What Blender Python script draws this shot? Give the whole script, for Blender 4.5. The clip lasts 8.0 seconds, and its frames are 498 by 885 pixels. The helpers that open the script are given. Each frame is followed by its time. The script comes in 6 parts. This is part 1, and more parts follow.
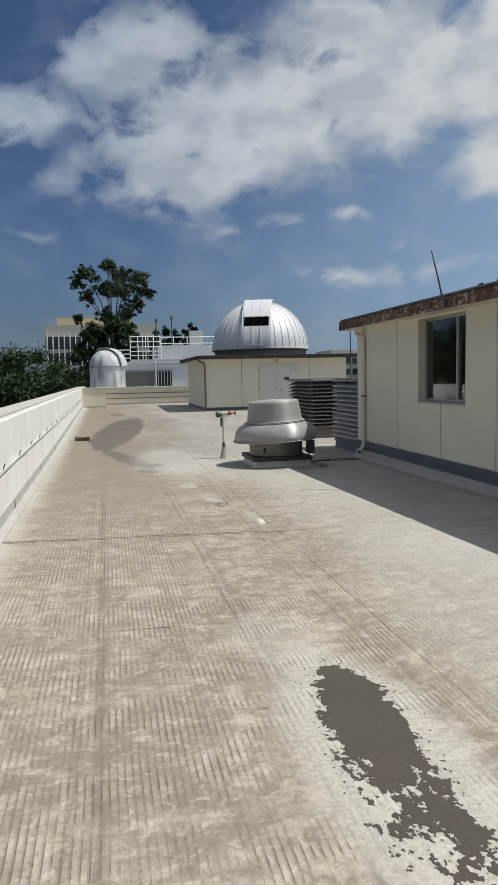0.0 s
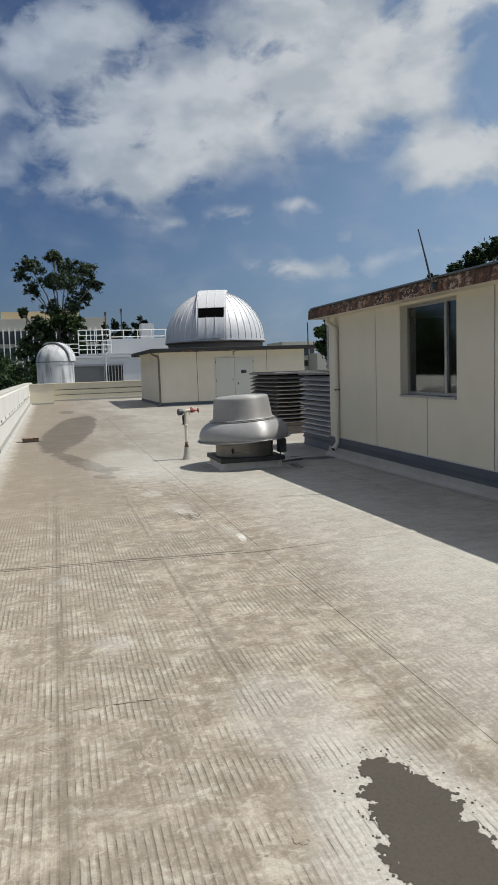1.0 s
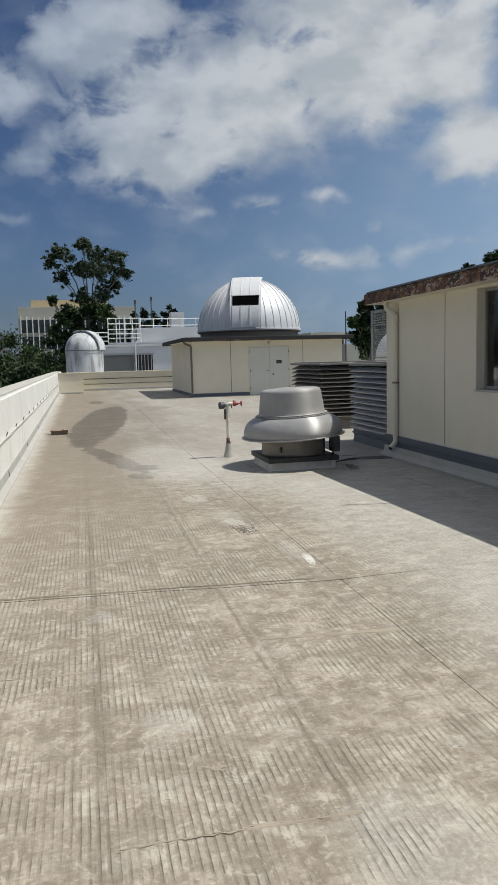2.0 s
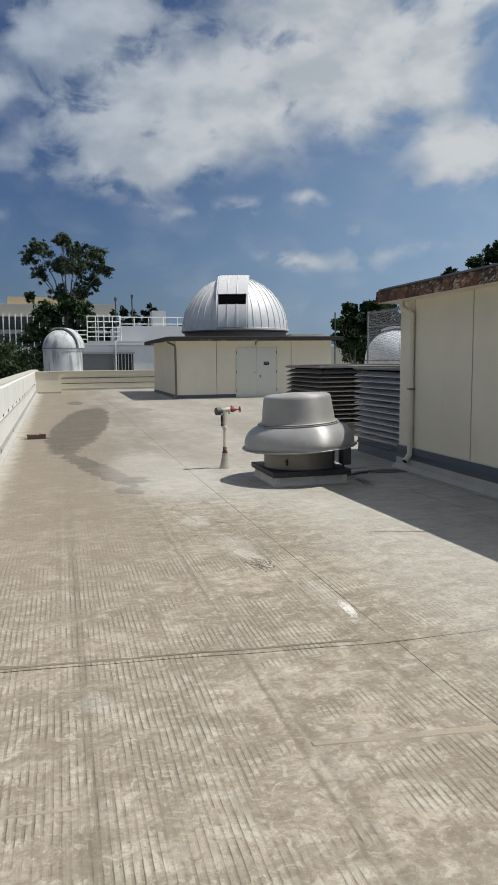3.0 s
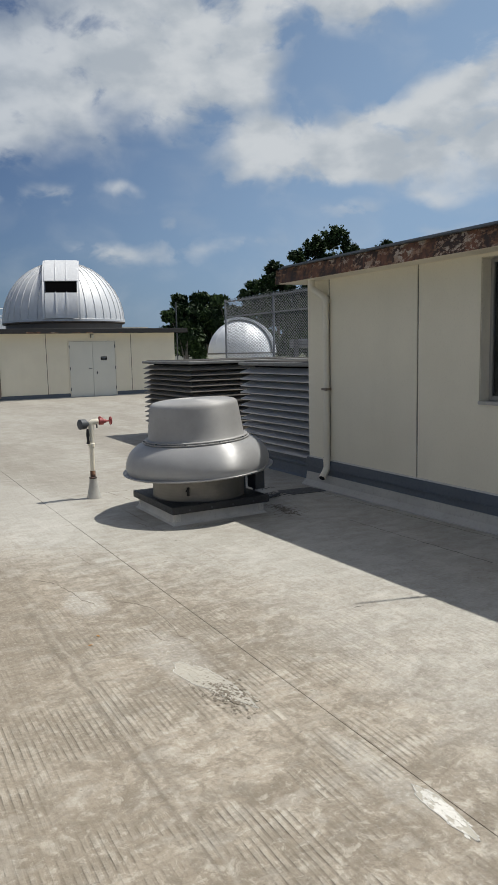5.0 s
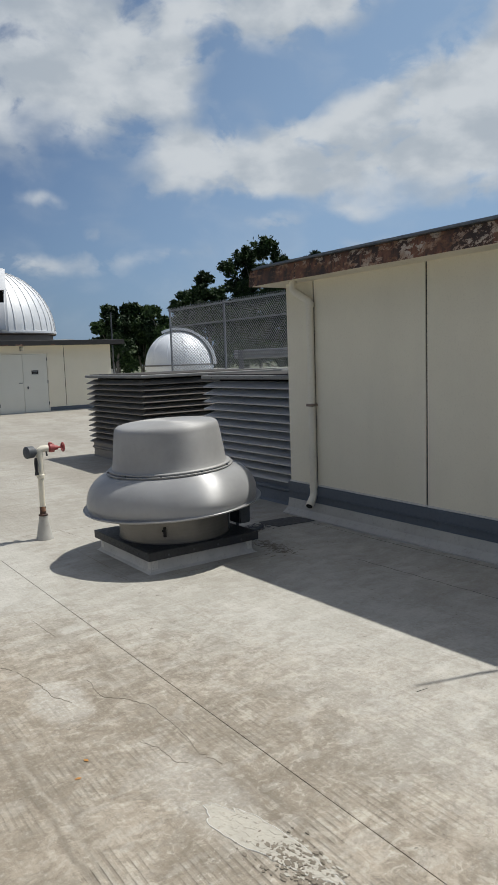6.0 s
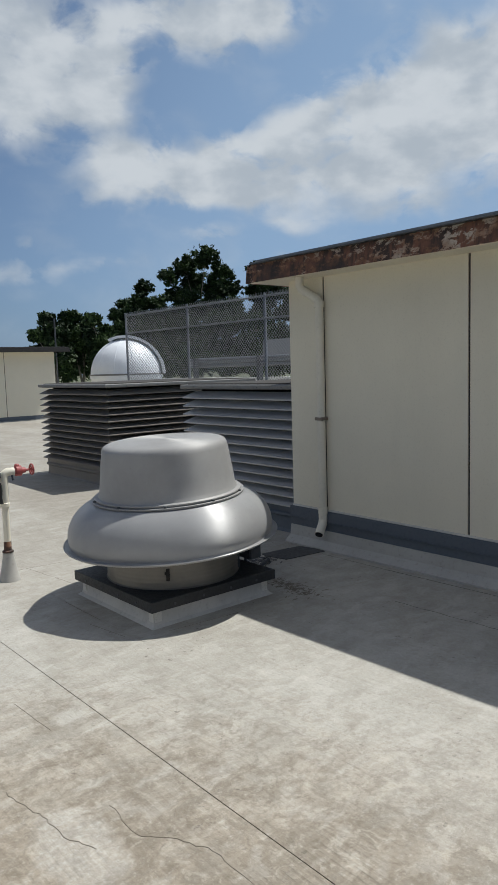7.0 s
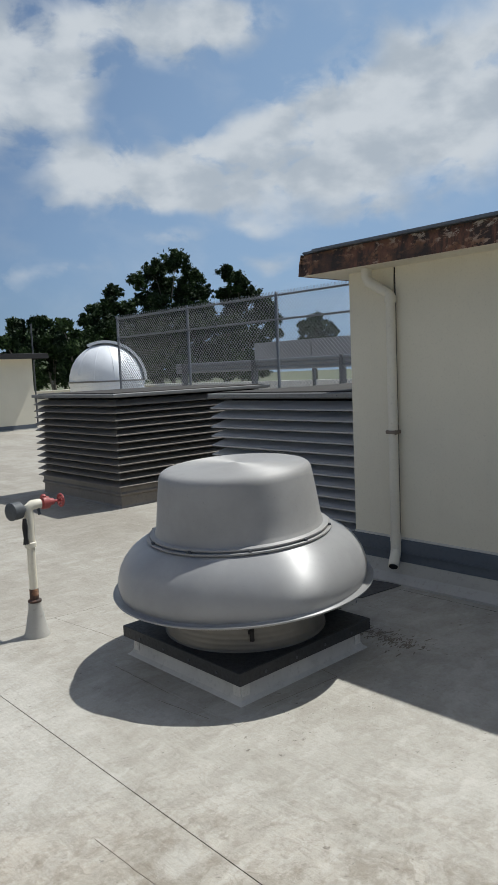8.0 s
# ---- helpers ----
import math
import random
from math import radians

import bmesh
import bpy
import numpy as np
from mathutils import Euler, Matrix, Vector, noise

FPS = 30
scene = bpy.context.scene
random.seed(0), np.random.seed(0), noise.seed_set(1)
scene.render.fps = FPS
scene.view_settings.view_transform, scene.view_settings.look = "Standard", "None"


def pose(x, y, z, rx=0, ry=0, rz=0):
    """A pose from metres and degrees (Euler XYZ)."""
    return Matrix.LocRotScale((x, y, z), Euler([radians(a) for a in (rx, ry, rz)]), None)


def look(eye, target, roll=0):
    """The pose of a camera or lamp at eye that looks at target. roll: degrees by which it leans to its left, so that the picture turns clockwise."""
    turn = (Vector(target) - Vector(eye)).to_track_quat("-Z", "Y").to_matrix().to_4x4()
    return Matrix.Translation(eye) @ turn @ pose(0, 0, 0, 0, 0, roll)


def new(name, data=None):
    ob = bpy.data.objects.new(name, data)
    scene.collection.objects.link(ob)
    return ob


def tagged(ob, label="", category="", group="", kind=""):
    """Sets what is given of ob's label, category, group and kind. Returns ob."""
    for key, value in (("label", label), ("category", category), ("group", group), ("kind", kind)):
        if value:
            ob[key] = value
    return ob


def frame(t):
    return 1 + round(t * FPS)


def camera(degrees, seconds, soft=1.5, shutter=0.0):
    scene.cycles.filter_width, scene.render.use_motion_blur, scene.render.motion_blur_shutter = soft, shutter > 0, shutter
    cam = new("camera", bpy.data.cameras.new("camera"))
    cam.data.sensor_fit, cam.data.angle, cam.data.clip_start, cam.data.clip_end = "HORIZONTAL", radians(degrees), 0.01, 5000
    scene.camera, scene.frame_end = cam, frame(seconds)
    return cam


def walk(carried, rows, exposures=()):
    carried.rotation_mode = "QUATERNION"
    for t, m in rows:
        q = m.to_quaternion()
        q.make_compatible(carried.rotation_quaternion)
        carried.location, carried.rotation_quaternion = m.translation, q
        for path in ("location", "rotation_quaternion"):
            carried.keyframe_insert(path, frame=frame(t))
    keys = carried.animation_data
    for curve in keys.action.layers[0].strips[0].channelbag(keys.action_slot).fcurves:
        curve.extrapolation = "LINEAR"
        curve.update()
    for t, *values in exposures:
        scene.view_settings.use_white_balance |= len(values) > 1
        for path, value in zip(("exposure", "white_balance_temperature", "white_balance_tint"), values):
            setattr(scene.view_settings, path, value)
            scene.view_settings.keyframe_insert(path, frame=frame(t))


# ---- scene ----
cam = camera(38.7, 8.0, soft=1.0)
PATH = [
    (0, (0.034, 0.243, 1.628), (0.427, 2.195, 1.443), -1.2),
    (0.5, (0.014, 0.805, 1.632), (0.527, 2.727, 1.425), -1.8),
    (1, (0.007, 1.335, 1.652), (0.531, 3.253, 1.443), -2.0),
    (1.5, (-0.002, 1.934, 1.657), (0.474, 3.864, 1.435), -1.8),
    (1.7, (-0.025, 2.176, 1.649), (0.429, 4.11, 1.417), -1.6),
    (2.8, (-0.083, 3.437, 1.654), (0.393, 5.366, 1.422), -0.7),
    (3, (-0.107, 3.698, 1.664), (0.407, 5.617, 1.432), -0.6),
    (3.5, (-0.087, 4.287, 1.661), (0.527, 6.176, 1.426), -0.5),
    (4, (-0.068, 4.932, 1.663), (0.66, 6.779, 1.423), -0.8),
    (4.5, (-0.073, 5.537, 1.704), (0.77, 7.333, 1.455), -1.3),
    (4.7, (-0.078, 5.804, 1.693), (0.821, 7.572, 1.437), -1.3),
    (5.8, (0.031, 7.158, 1.723), (1.131, 8.81, 1.484), -1.8),
    (6, (0.068, 7.408, 1.718), (1.205, 9.037, 1.484), -2.0),
    (6.5, (0.123, 8.028, 1.71), (1.34, 9.599, 1.49), -1.7),
    (7, (0.185, 8.585, 1.704), (1.465, 10.107, 1.493), -1.7),
    (7.5, (0.232, 9.196, 1.717), (1.556, 10.681, 1.512), -1.9),
    (8, (0.251, 9.796, 1.75), (1.6, 11.259, 1.547), -2.5),
]
walk(cam, [(t, look(eye, target, roll)) for t, eye, target, roll in PATH], [(0.0, -0.06, 6320, 9), (4.0, -0.04, 6360, 9), (8.0, -0.02, 6080, 8)])

# ---- light ----
SUN_WAY = Vector((0.545, -0.10, 1.0)).normalized()
SUN_EL = math.asin(SUN_WAY.z)
SUN_AZ = math.atan2(SUN_WAY.x, SUN_WAY.y)
scene.view_settings.exposure = 0.0

sun_data = bpy.data.lights.new("sun", "SUN")
sun_data.energy, sun_data.angle, sun_data.color = 4.75, radians(0.55), (1.0, 0.95, 0.87)
sun = new("sun", sun_data)
sun.matrix_world = look(tuple(SUN_WAY * 60), (0, 0, 0))


class Nodes:
    """A short way to write node trees."""

    def __init__(self, tree):
        self.tree = tree
        tree.nodes.clear()

    def put(self, value, socket):
        if isinstance(value, bpy.types.NodeSocket):
            self.tree.links.new(value, socket)
        else:
            if isinstance(value, tuple) and len(value) == 3 and socket.type == "RGBA":
                value = (*value, 1.0)
            socket.default_value = value

    def math(self, op, a, b=0.0, c=0.0, clamp=False):
        n = self.tree.nodes.new("ShaderNodeMath")
        n.operation, n.use_clamp = op, clamp
        for v, s in zip((a, b, c), n.inputs):
            self.put(v, s)
        return n.outputs[0]

    def vmath(self, op, a, b=(0.0, 0.0, 0.0)):
        n = self.tree.nodes.new("ShaderNodeVectorMath")
        n.operation = op
        self.put(a, n.inputs[0])
        self.put(b, n.inputs[1])
        return n.outputs["Value" if op in ("LENGTH", "DOT_PRODUCT", "DISTANCE") else "Vector"]

    def noise(self, vector, scale, detail=4.0, rough=0.55, distortion=0.0):
        n = self.tree.nodes.new("ShaderNodeTexNoise")
        self.put(vector, n.inputs["Vector"])
        for k, v in (("Scale", scale), ("Detail", detail), ("Roughness", rough), ("Distortion", distortion)):
            n.inputs[k].default_value = v
        return n.outputs["Fac"]

    def ramp(self, fac, lo, hi, a=0.0, b=1.0):
        n = self.tree.nodes.new("ShaderNodeMapRange")
        n.interpolation_type = "SMOOTHSTEP"
        for v, s in zip((fac, lo, hi, a, b), n.inputs):
            self.put(v, s)
        return n.outputs[0]

    def mix(self, fac, a, b, blend="MIX"):
        n = self.tree.nodes.new("ShaderNodeMix")
        n.data_type, n.blend_type = "RGBA", blend
        self.put(fac, n.inputs[0])
        self.put(a, n.inputs[6])
        self.put(b, n.inputs[7])
        return n.outputs[2]

    def split(self, vector):
        n = self.tree.nodes.new("ShaderNodeSeparateXYZ")
        self.put(vector, n.inputs[0])
        return n.outputs

    def join(self, x, y, z):
        n = self.tree.nodes.new("ShaderNodeCombineXYZ")
        for v, s in zip((x, y, z), n.inputs):
            self.put(v, s)
        return n.outputs[0]

    def place(self):
        return self.tree.nodes.new("ShaderNodeNewGeometry").outputs["Position"]

    def bump(self, height, strength, distance):
        n = self.tree.nodes.new("ShaderNodeBump")
        self.put(height, n.inputs["Height"])
        n.inputs["Strength"].default_value, n.inputs["Distance"].default_value = strength, distance
        return n.outputs[0]

    def surface(self, color, rough=0.6, metal=0.0, normal=None, **more):
        n = self.tree.nodes.new("ShaderNodeBsdfPrincipled")
        self.put(color, n.inputs["Base Color"])
        self.put(rough, n.inputs["Roughness"])
        self.put(metal, n.inputs["Metallic"])
        if normal is not None:
            self.put(normal, n.inputs["Normal"])
        for k, v in more.items():
            self.put(v, n.inputs[k.replace("_", " ")])
        out = self.tree.nodes.new("ShaderNodeOutputMaterial")
        self.tree.links.new(n.outputs[0], out.inputs[0])
        return n


# Broken fair-weather clouds: (azimuth, elevation, half width, half height, weight), degrees from +y towards +x.
CLOUDS = (
    (8.0, 18.0, 10.0, 4.6, 1.0), (-3.5, 19.9, 4.0, 1.6, 0.6), (7.0, 15.0, 6.0, 2.3, 0.85), (15.0, 19.2, 4.0, 1.8, 0.7), (4.5, 24.2, 5.0, 3.4, 0.8), (0.0, 22.0, 2.5, 1.2, 0.4),
    (-6.8, 17.9, 2.2, 2.0, 0.7), (-2.5, 15.2, 2.2, 1.1, 0.3), (21.5, 23.6, 8.5, 3.8, 1.0), (25.5, 20.6, 6.0, 3.2, 0.85), (23.5, 17.6, 4.0, 1.8, 0.33), (29.5, 20.2, 3.5, 2.8, 0.6),
    (34.0, 24.6, 5.0, 2.2, 0.8), (41.0, 24.9, 6.0, 2.3, 0.9), (31.0, 14.9, 3.8, 1.9, 0.95), (36.0, 14.4, 5.0, 2.3, 1.0), (41.0, 14.5, 5.0, 2.9, 1.05), (46.5, 16.0, 5.0, 2.6, 1.0),
    (52.0, 17.2, 6.0, 4.2, 1.1), (58.5, 19.0, 6.0, 5.2, 1.1), (30.0, 13.0, 1.8, 0.8, 0.5), (51.5, 11.9, 4.0, 1.2, 0.45), (43.4, 11.0, 3.0, 0.8, 0.35), (38.0, 10.2, 3.0, 0.8, 0.35),
    (44.6, 8.6, 4.0, 1.0, 0.45), (21.0, 7.7, 5.5, 1.2, 0.6), (28.0, 8.4, 4.0, 0.8, 0.32), (20.2, 12.3, 2.4, 0.7, 0.45), (14.2, 12.0, 2.2, 0.8, 0.55), (10.4, 11.5, 1.0, 0.5, 0.35),
    (23.8, 9.7, 1.5, 0.8, 0.4), (-5.6, 11.1, 3.5, 0.7, 0.36), (-25.0, 22.0, 12.0, 6.0, 0.9), (80.0, 22.0, 14.0, 7.0, 0.9),
)


def make_world():
    world = bpy.data.worlds.new("sky")
    world.use_nodes = True
    scene.world = world
    n = Nodes(world.node_tree)
    sky = world.node_tree.nodes.new("ShaderNodeTexSky")
    sky.sky_type, sky.sun_disc = "NISHITA", False
    sky.sun_elevation, sky.sun_rotation = SUN_EL, SUN_AZ
    sky.air_density, sky.dust_density, sky.ozone_density = 1.0, 1.2, 1.6
    way = world.node_tree.nodes.new("ShaderNodeTexCoord").outputs["Generated"]
    x, y, z = n.split(way)
    az = n.math("MULTIPLY", n.math("ARCTAN2", x, y), 57.2958)
    el = n.math("MULTIPLY", n.math("ARCSINE", z), 57.2958)
    warp_a = n.math("SUBTRACT", n.noise(way, 7.0, 4.0, 0.5), 0.5)
    warp_b = n.math("SUBTRACT", n.noise(n.vmath("ADD", way, (3.1, 1.7, 0.4)), 9.0, 4.0, 0.5), 0.5)
    az_w = n.math("MULTIPLY_ADD", warp_a, 6.5, az)
    el_w = n.math("MULTIPLY_ADD", warp_b, 4.2, el)
    total = None
    for a, e, w, h, k in CLOUDS:
        da = n.math("DIVIDE", n.math("SUBTRACT", az_w, a), w)
        de = n.math("DIVIDE", n.math("SUBTRACT", el_w, e), h)
        r2 = n.math("ADD", n.math("MULTIPLY", da, da), n.math("MULTIPLY", de, de))
        lobe = n.math("MULTIPLY", n.math("EXPONENT", n.math("MULTIPLY", r2, -1.15)), k)
        total = lobe if total is None else n.math("ADD", total, lobe)
    total = n.math("MINIMUM", total, 1.0)
    # the sky goes on overhead and behind, its unseen clouds brightened as fill
    flat = n.vmath("DIVIDE", way, n.join(n.math("ADD", n.math("ABSOLUTE", z), 0.12), n.math("ADD", n.math("ABSOLUTE", z), 0.12), 1.0))
    rest = n.math("MULTIPLY", n.ramp(n.noise(flat, 1.5, 6.0, 0.55), 0.40, 0.60, 0.0, 0.95), n.ramp(el, 30.0, 44.0))
    wisps = n.noise(n.join(n.math("MULTIPLY", az, 0.11), n.math("MULTIPLY", el, 0.165), 0.0), 1.7, 7.0, 0.50, 0.3)
    holes = n.noise(n.join(n.math("MULTIPLY", az, 0.10), n.math("MULTIPLY", el, 0.14), 4.0), 2.6, 6.0, 0.55, 0.3)
    body = n.math("ADD", total, n.math("MULTIPLY", n.math("SUBTRACT", wisps, 0.49), 1.25))
    body = n.math("SUBTRACT", body, n.math("MULTIPLY", n.ramp(holes, 0.50, 0.72), 0.40))
    cover = n.ramp(body, 0.10, 0.92, 0.0, 0.96)
    haze = n.math("MULTIPLY", n.ramp(wisps, 0.42, 0.74), 0.15)
    cover = n.math("MAXIMUM", cover, haze)
    shade = n.ramp(n.noise(n.join(n.math("MULTIPLY", az, 0.10), n.math("MULTIPLY", el, 0.17), 2.0), 2.1, 5.0, 0.5), 0.35, 0.66)
    white = n.mix(shade, CLOUD_GREY, CLOUD_WHITE)
    sunward = n.vmath("DOT_PRODUCT", way, (0.98, -0.18, -0.45))
    white = n.mix(1.0, white, n.mix(n.ramp(sunward, -0.50, 0.08), (0.66, 0.74, 0.86), (1.04, 1.04, 1.03)), "MULTIPLY")
    blue = n.mix(1.0, sky.outputs[0], SKY_TINT, "MULTIPLY")
    low = n.ramp(el, -2.0, 9.0, 0.5, 0.0)
    blue = n.mix(low, blue, HORIZON)
    # milky veil towards the sun
    veil = n.ramp(sunward, -0.30, 0.52, 0.0, 0.68)
    blue = n.mix(veil, blue, VEIL)
    # high clouds out of view get extra brightness to lift the shade
    white = n.mix(n.ramp(el, 28.0, 45.0), white, CLOUD_FILL)
    cover = n.math("MAXIMUM", cover, rest)
    back = world.node_tree.nodes.new("ShaderNodeBackground")
    n.put(n.mix(cover, blue, white), back.inputs[0])
    back.inputs[1].default_value = SKY
    out = world.node_tree.nodes.new("ShaderNodeOutputWorld")
    world.node_tree.links.new(back.outputs[0], out.inputs[0])


SKY = 0.092
CLOUD_WHITE, CLOUD_GREY, CLOUD_FILL = (6.5, 6.65, 6.8), (4.6, 4.95, 5.35), (12.4, 12.3, 12.0)
SKY_TINT, HORIZON, VEIL = (0.385, 0.46, 0.60), (1.05, 1.6, 2.55), (3.8, 5.3, 7.1)
make_world()


# ---- materials ----
def material(name):
    m = bpy.data.materials.new(name)
    m.use_nodes = True
    return m, Nodes(m.node_tree)


def plain(name, color, rough=0.6, metal=0.0, spread=0.18, coarse=1.3, fine=26.0, relief=0.15, depth=0.004, tint=None, streak=0.0, per_object=0.0, runs_from=0.5):
    """Paint, metal or plaster: broad stains, fine grain, relief and, where asked, runs down the face."""
    m, n = material(name)
    p = n.place()
    big, small = n.noise(p, coarse, 5.0, 0.6), n.noise(p, fine, 4.0, 0.6)
    dark = tint or tuple(c * (1 - 2.2 * spread) for c in color)
    light = tuple(min(1.0, c * (1 + spread)) for c in color)
    c = n.mix(n.ramp(big, 0.3, 0.72), light, color)
    c = n.mix(n.math("MULTIPLY", n.ramp(small, 0.52, 0.8), 0.55), c, dark)
    if streak:
        x, y, z = n.split(p)
        runs = n.noise(n.join(n.math("MULTIPLY", x, 3.1), n.math("MULTIPLY", y, 3.1), n.math("MULTIPLY", z, 0.4)), 1.0, 7.0, 0.7)
        c = n.mix(n.math("MULTIPLY", n.ramp(runs, runs_from, runs_from + 0.2), streak), c, dark)
    if per_object:
        rnd = m.node_tree.nodes.new("ShaderNodeObjectInfo").outputs["Random"]
        c = n.mix(n.math("MULTIPLY", rnd, per_object), c, dark)
    r = n.ramp(small, 0.25, 0.75, max(0.03, rough - 0.08), min(1.0, rough + 0.1))
    n.surface(c, r, metal, n.bump(small, relief, depth))
    return m


def roof_material():
    """Weathered grey coating over ribbed sheets, with brown dirt, trowel marks and pale chalky patches."""
    m, n = material("weathered roof coating")
    p = n.place()
    x, y, z = n.split(p)
    big = n.noise(p, 0.55, 7.0, 0.6)
    mid = n.noise(p, 2.6, 8.0, 0.62)
    cloud = n.noise(n.vmath("ADD", p, (2.0, 9.0, 0.0)), 1.7, 9.0, 0.68, 0.6)
    blot = n.noise(n.vmath("ADD", p, (7.0, 3.0, 0.0)), 6.0, 8.0, 0.68, 0.5)
    fine = n.noise(p, 42.0, 5.0, 0.7)
    speck = n.noise(p, 120.0, 3.0, 0.6)
    smear = n.noise(n.join(n.math("MULTIPLY", x, 9.0), n.math("MULTIPLY", y, 1.2), 0.0), 1.4, 7.0, 0.68)
    smear_x = n.noise(n.join(n.math("MULTIPLY", x, 1.6), n.math("MULTIPLY", y, 9.0), 1.0), 1.2, 8.0, 0.68)
    # dirt lies over the side by the parapet; it draws back past the fan
    border = n.math("ADD", n.ramp(y, 9.5, 13.5, 2.6, 0.75), n.ramp(y, 15.0, 26.0, 0.0, 0.5))
    inside = n.math("SUBTRACT", border, n.math("MULTIPLY_ADD", n.math("SUBTRACT", cloud, 0.5), 1.8, x))
    tan = n.ramp(inside, -0.8, 1.1)
    worn = n.math("MULTIPLY", n.ramp(inside, -1.3, 0.7, 0.22, 1.0), n.ramp(y, 24.0, 34.0, 1.0, 0.7))
    high = n.math("MULTIPLY", worn, n.ramp(y, 8.0, 13.0, 1.0, 0.35))
    c = n.mix(n.ramp(cloud, 0.42, 0.58), (0.398, 0.379, 0.332), (0.354, 0.336, 0.291))
    t = n.mix(n.ramp(cloud, 0.42, 0.57), (0.355, 0.304, 0.236), (0.250, 0.208, 0.154))
    c = n.mix(n.math("MULTIPLY", tan, 0.94), c, t)
    stain = n.ramp(n.math("MULTIPLY_ADD", mid, 0.4, big), 0.64, 0.84)
    c = n.mix(n.math("MULTIPLY", n.math("MULTIPLY", stain, worn), 0.55), c, (0.205, 0.172, 0.128))
    # mottling: darker dirt in the hollows, pale coating on the high spots
    c = n.mix(n.math("MULTIPLY", n.ramp(blot, 0.50, 0.59), n.math("MULTIPLY", worn, 0.62)), c, (0.190, 0.160, 0.118))
    c = n.mix(n.math("MULTIPLY", n.ramp(blot, 0.45, 0.37), n.math("MULTIPLY", high, 0.62)), c, (0.480, 0.438, 0.362))
    c = n.mix(n.math("MULTIPLY", n.ramp(smear_x, 0.52, 0.62), n.math("MULTIPLY", worn, 0.30)), c, (0.170, 0.142, 0.104))
    c = n.mix(n.math("MULTIPLY", n.ramp(smear_x, 0.45, 0.37), n.math("MULTIPLY", worn, 0.20)), c, (0.46, 0.42, 0.35))
    c = n.mix(n.math("MULTIPLY", n.ramp(smear, 0.53, 0.63), n.math("MULTIPLY", worn, 0.40)), c, (0.195, 0.165, 0.122))
    smudge = n.noise(n.vmath("ADD", p, (1.0, 4.0, 0.0)), 13.0, 7.0, 0.70, 1.0)
    c = n.mix(n.math("MULTIPLY", n.ramp(smudge, 0.52, 0.59), n.math("MULTIPLY", worn, 0.46)), c, (0.165, 0.138, 0.102))
    c = n.mix(n.math("MULTIPLY", n.ramp(smudge, 0.45, 0.38), n.math("MULTIPLY", high, 0.48)), c, (0.50, 0.460, 0.385))
    # trowel arcs on the clean side
    arcs = n.noise(n.join(n.math("MULTIPLY_ADD", cloud, 1.2, n.math("MULTIPLY", x, 4.0)), n.math("MULTIPLY_ADD", cloud, 2.0, n.math("MULTIPLY", y, 7.5)), 5.0), 1.0, 5.0, 0.60)
    c = n.mix(n.math("MULTIPLY", n.ramp(arcs, 0.53, 0.62), 0.28), c, (0.255, 0.235, 0.195))
    c = n.mix(n.math("MULTIPLY", n.math("MULTIPLY", n.ramp(arcs, 0.47, 0.38), n.ramp(tan, 0.0, 1.0, 0.30, 0.2)), 1.0), c, (0.51, 0.49, 0.44))
    # short dark scuffs, few and scattered
    nick = n.noise(n.join(n.math("MULTIPLY", x, 24.0), n.math("MULTIPLY_ADD", x, 7.0, n.math("MULTIPLY", y, 30.0)), 9.0), 1.0, 4.0, 0.7)
    scuff = n.math("MULTIPLY", n.ramp(nick, 0.61, 0.67), n.ramp(n.noise(p, 2.6, 4.0, 0.65), 0.50, 0.58))
    c = n.mix(n.math("MULTIPLY", scuff, 0.72), c, (0.11, 0.095, 0.075))
    far = n.math("MULTIPLY", n.ramp(y, 11.5, 18.0), n.ramp(n.noise(n.join(n.math("MULTIPLY", x, 0.8), n.math("MULTIPLY", y, 0.30), 3.0), 1.0, 7.0, 0.66), 0.40, 0.60, 0.45, 1.0))
    far = n.math("MULTIPLY", far, n.ramp(x, 1.0, 3.2, 1.0, 0.6))
    c = n.mix(n.math("MULTIPLY", far, 0.85), c, (0.178, 0.152, 0.116))
    silt = n.math("MULTIPLY", n.ramp(n.math("MULTIPLY_ADD", n.math("SUBTRACT", cloud, 0.5), 1.2, x), 0.25, 1.15, 1.0, 0.0), n.math("MULTIPLY", n.ramp(y, 6.5, 11.0), n.ramp(cloud, 0.38, 0.56, 0.70, 1.0)))
    c = n.mix(n.math("MULTIPLY", silt, 0.72), c, (0.205, 0.170, 0.124))
    # narrow grooves run along the roof, in worn patches
    sway = n.math("MULTIPLY", n.math("SUBTRACT", n.noise(n.join(n.math("MULTIPLY", x, 2.0), n.math("MULTIPLY", y, 3.0), 2.0), 1.0, 3.0, 0.5), 0.5), 0.012)
    groove = n.math("SINE", n.math("MULTIPLY", n.math("ADD", n.math("MULTIPLY_ADD", y, -0.004, x), sway), 2 * math.pi / 0.0325))
    groove = n.ramp(groove, -0.2, 0.95)
    patch = n.noise(n.join(n.math("MULTIPLY", x, 1.5), n.math("MULTIPLY", y, 1.9), 8.0), 1.0, 5.0, 0.60)
    dashes = n.noise(n.join(n.math("MULTIPLY", x, 8.0), n.math("MULTIPLY", y, 6.0), 6.0), 1.0, 5.0, 0.62)
    lane = n.ramp(n.math("MULTIPLY_ADD", n.math("SUBTRACT", mid, 0.5), 0.5, x), 0.45, 0.75, 1.0, 0.0)
    whole = n.math("MULTIPLY", lane, n.ramp(patch, 0.40, 0.56, 0.10, 1.0))
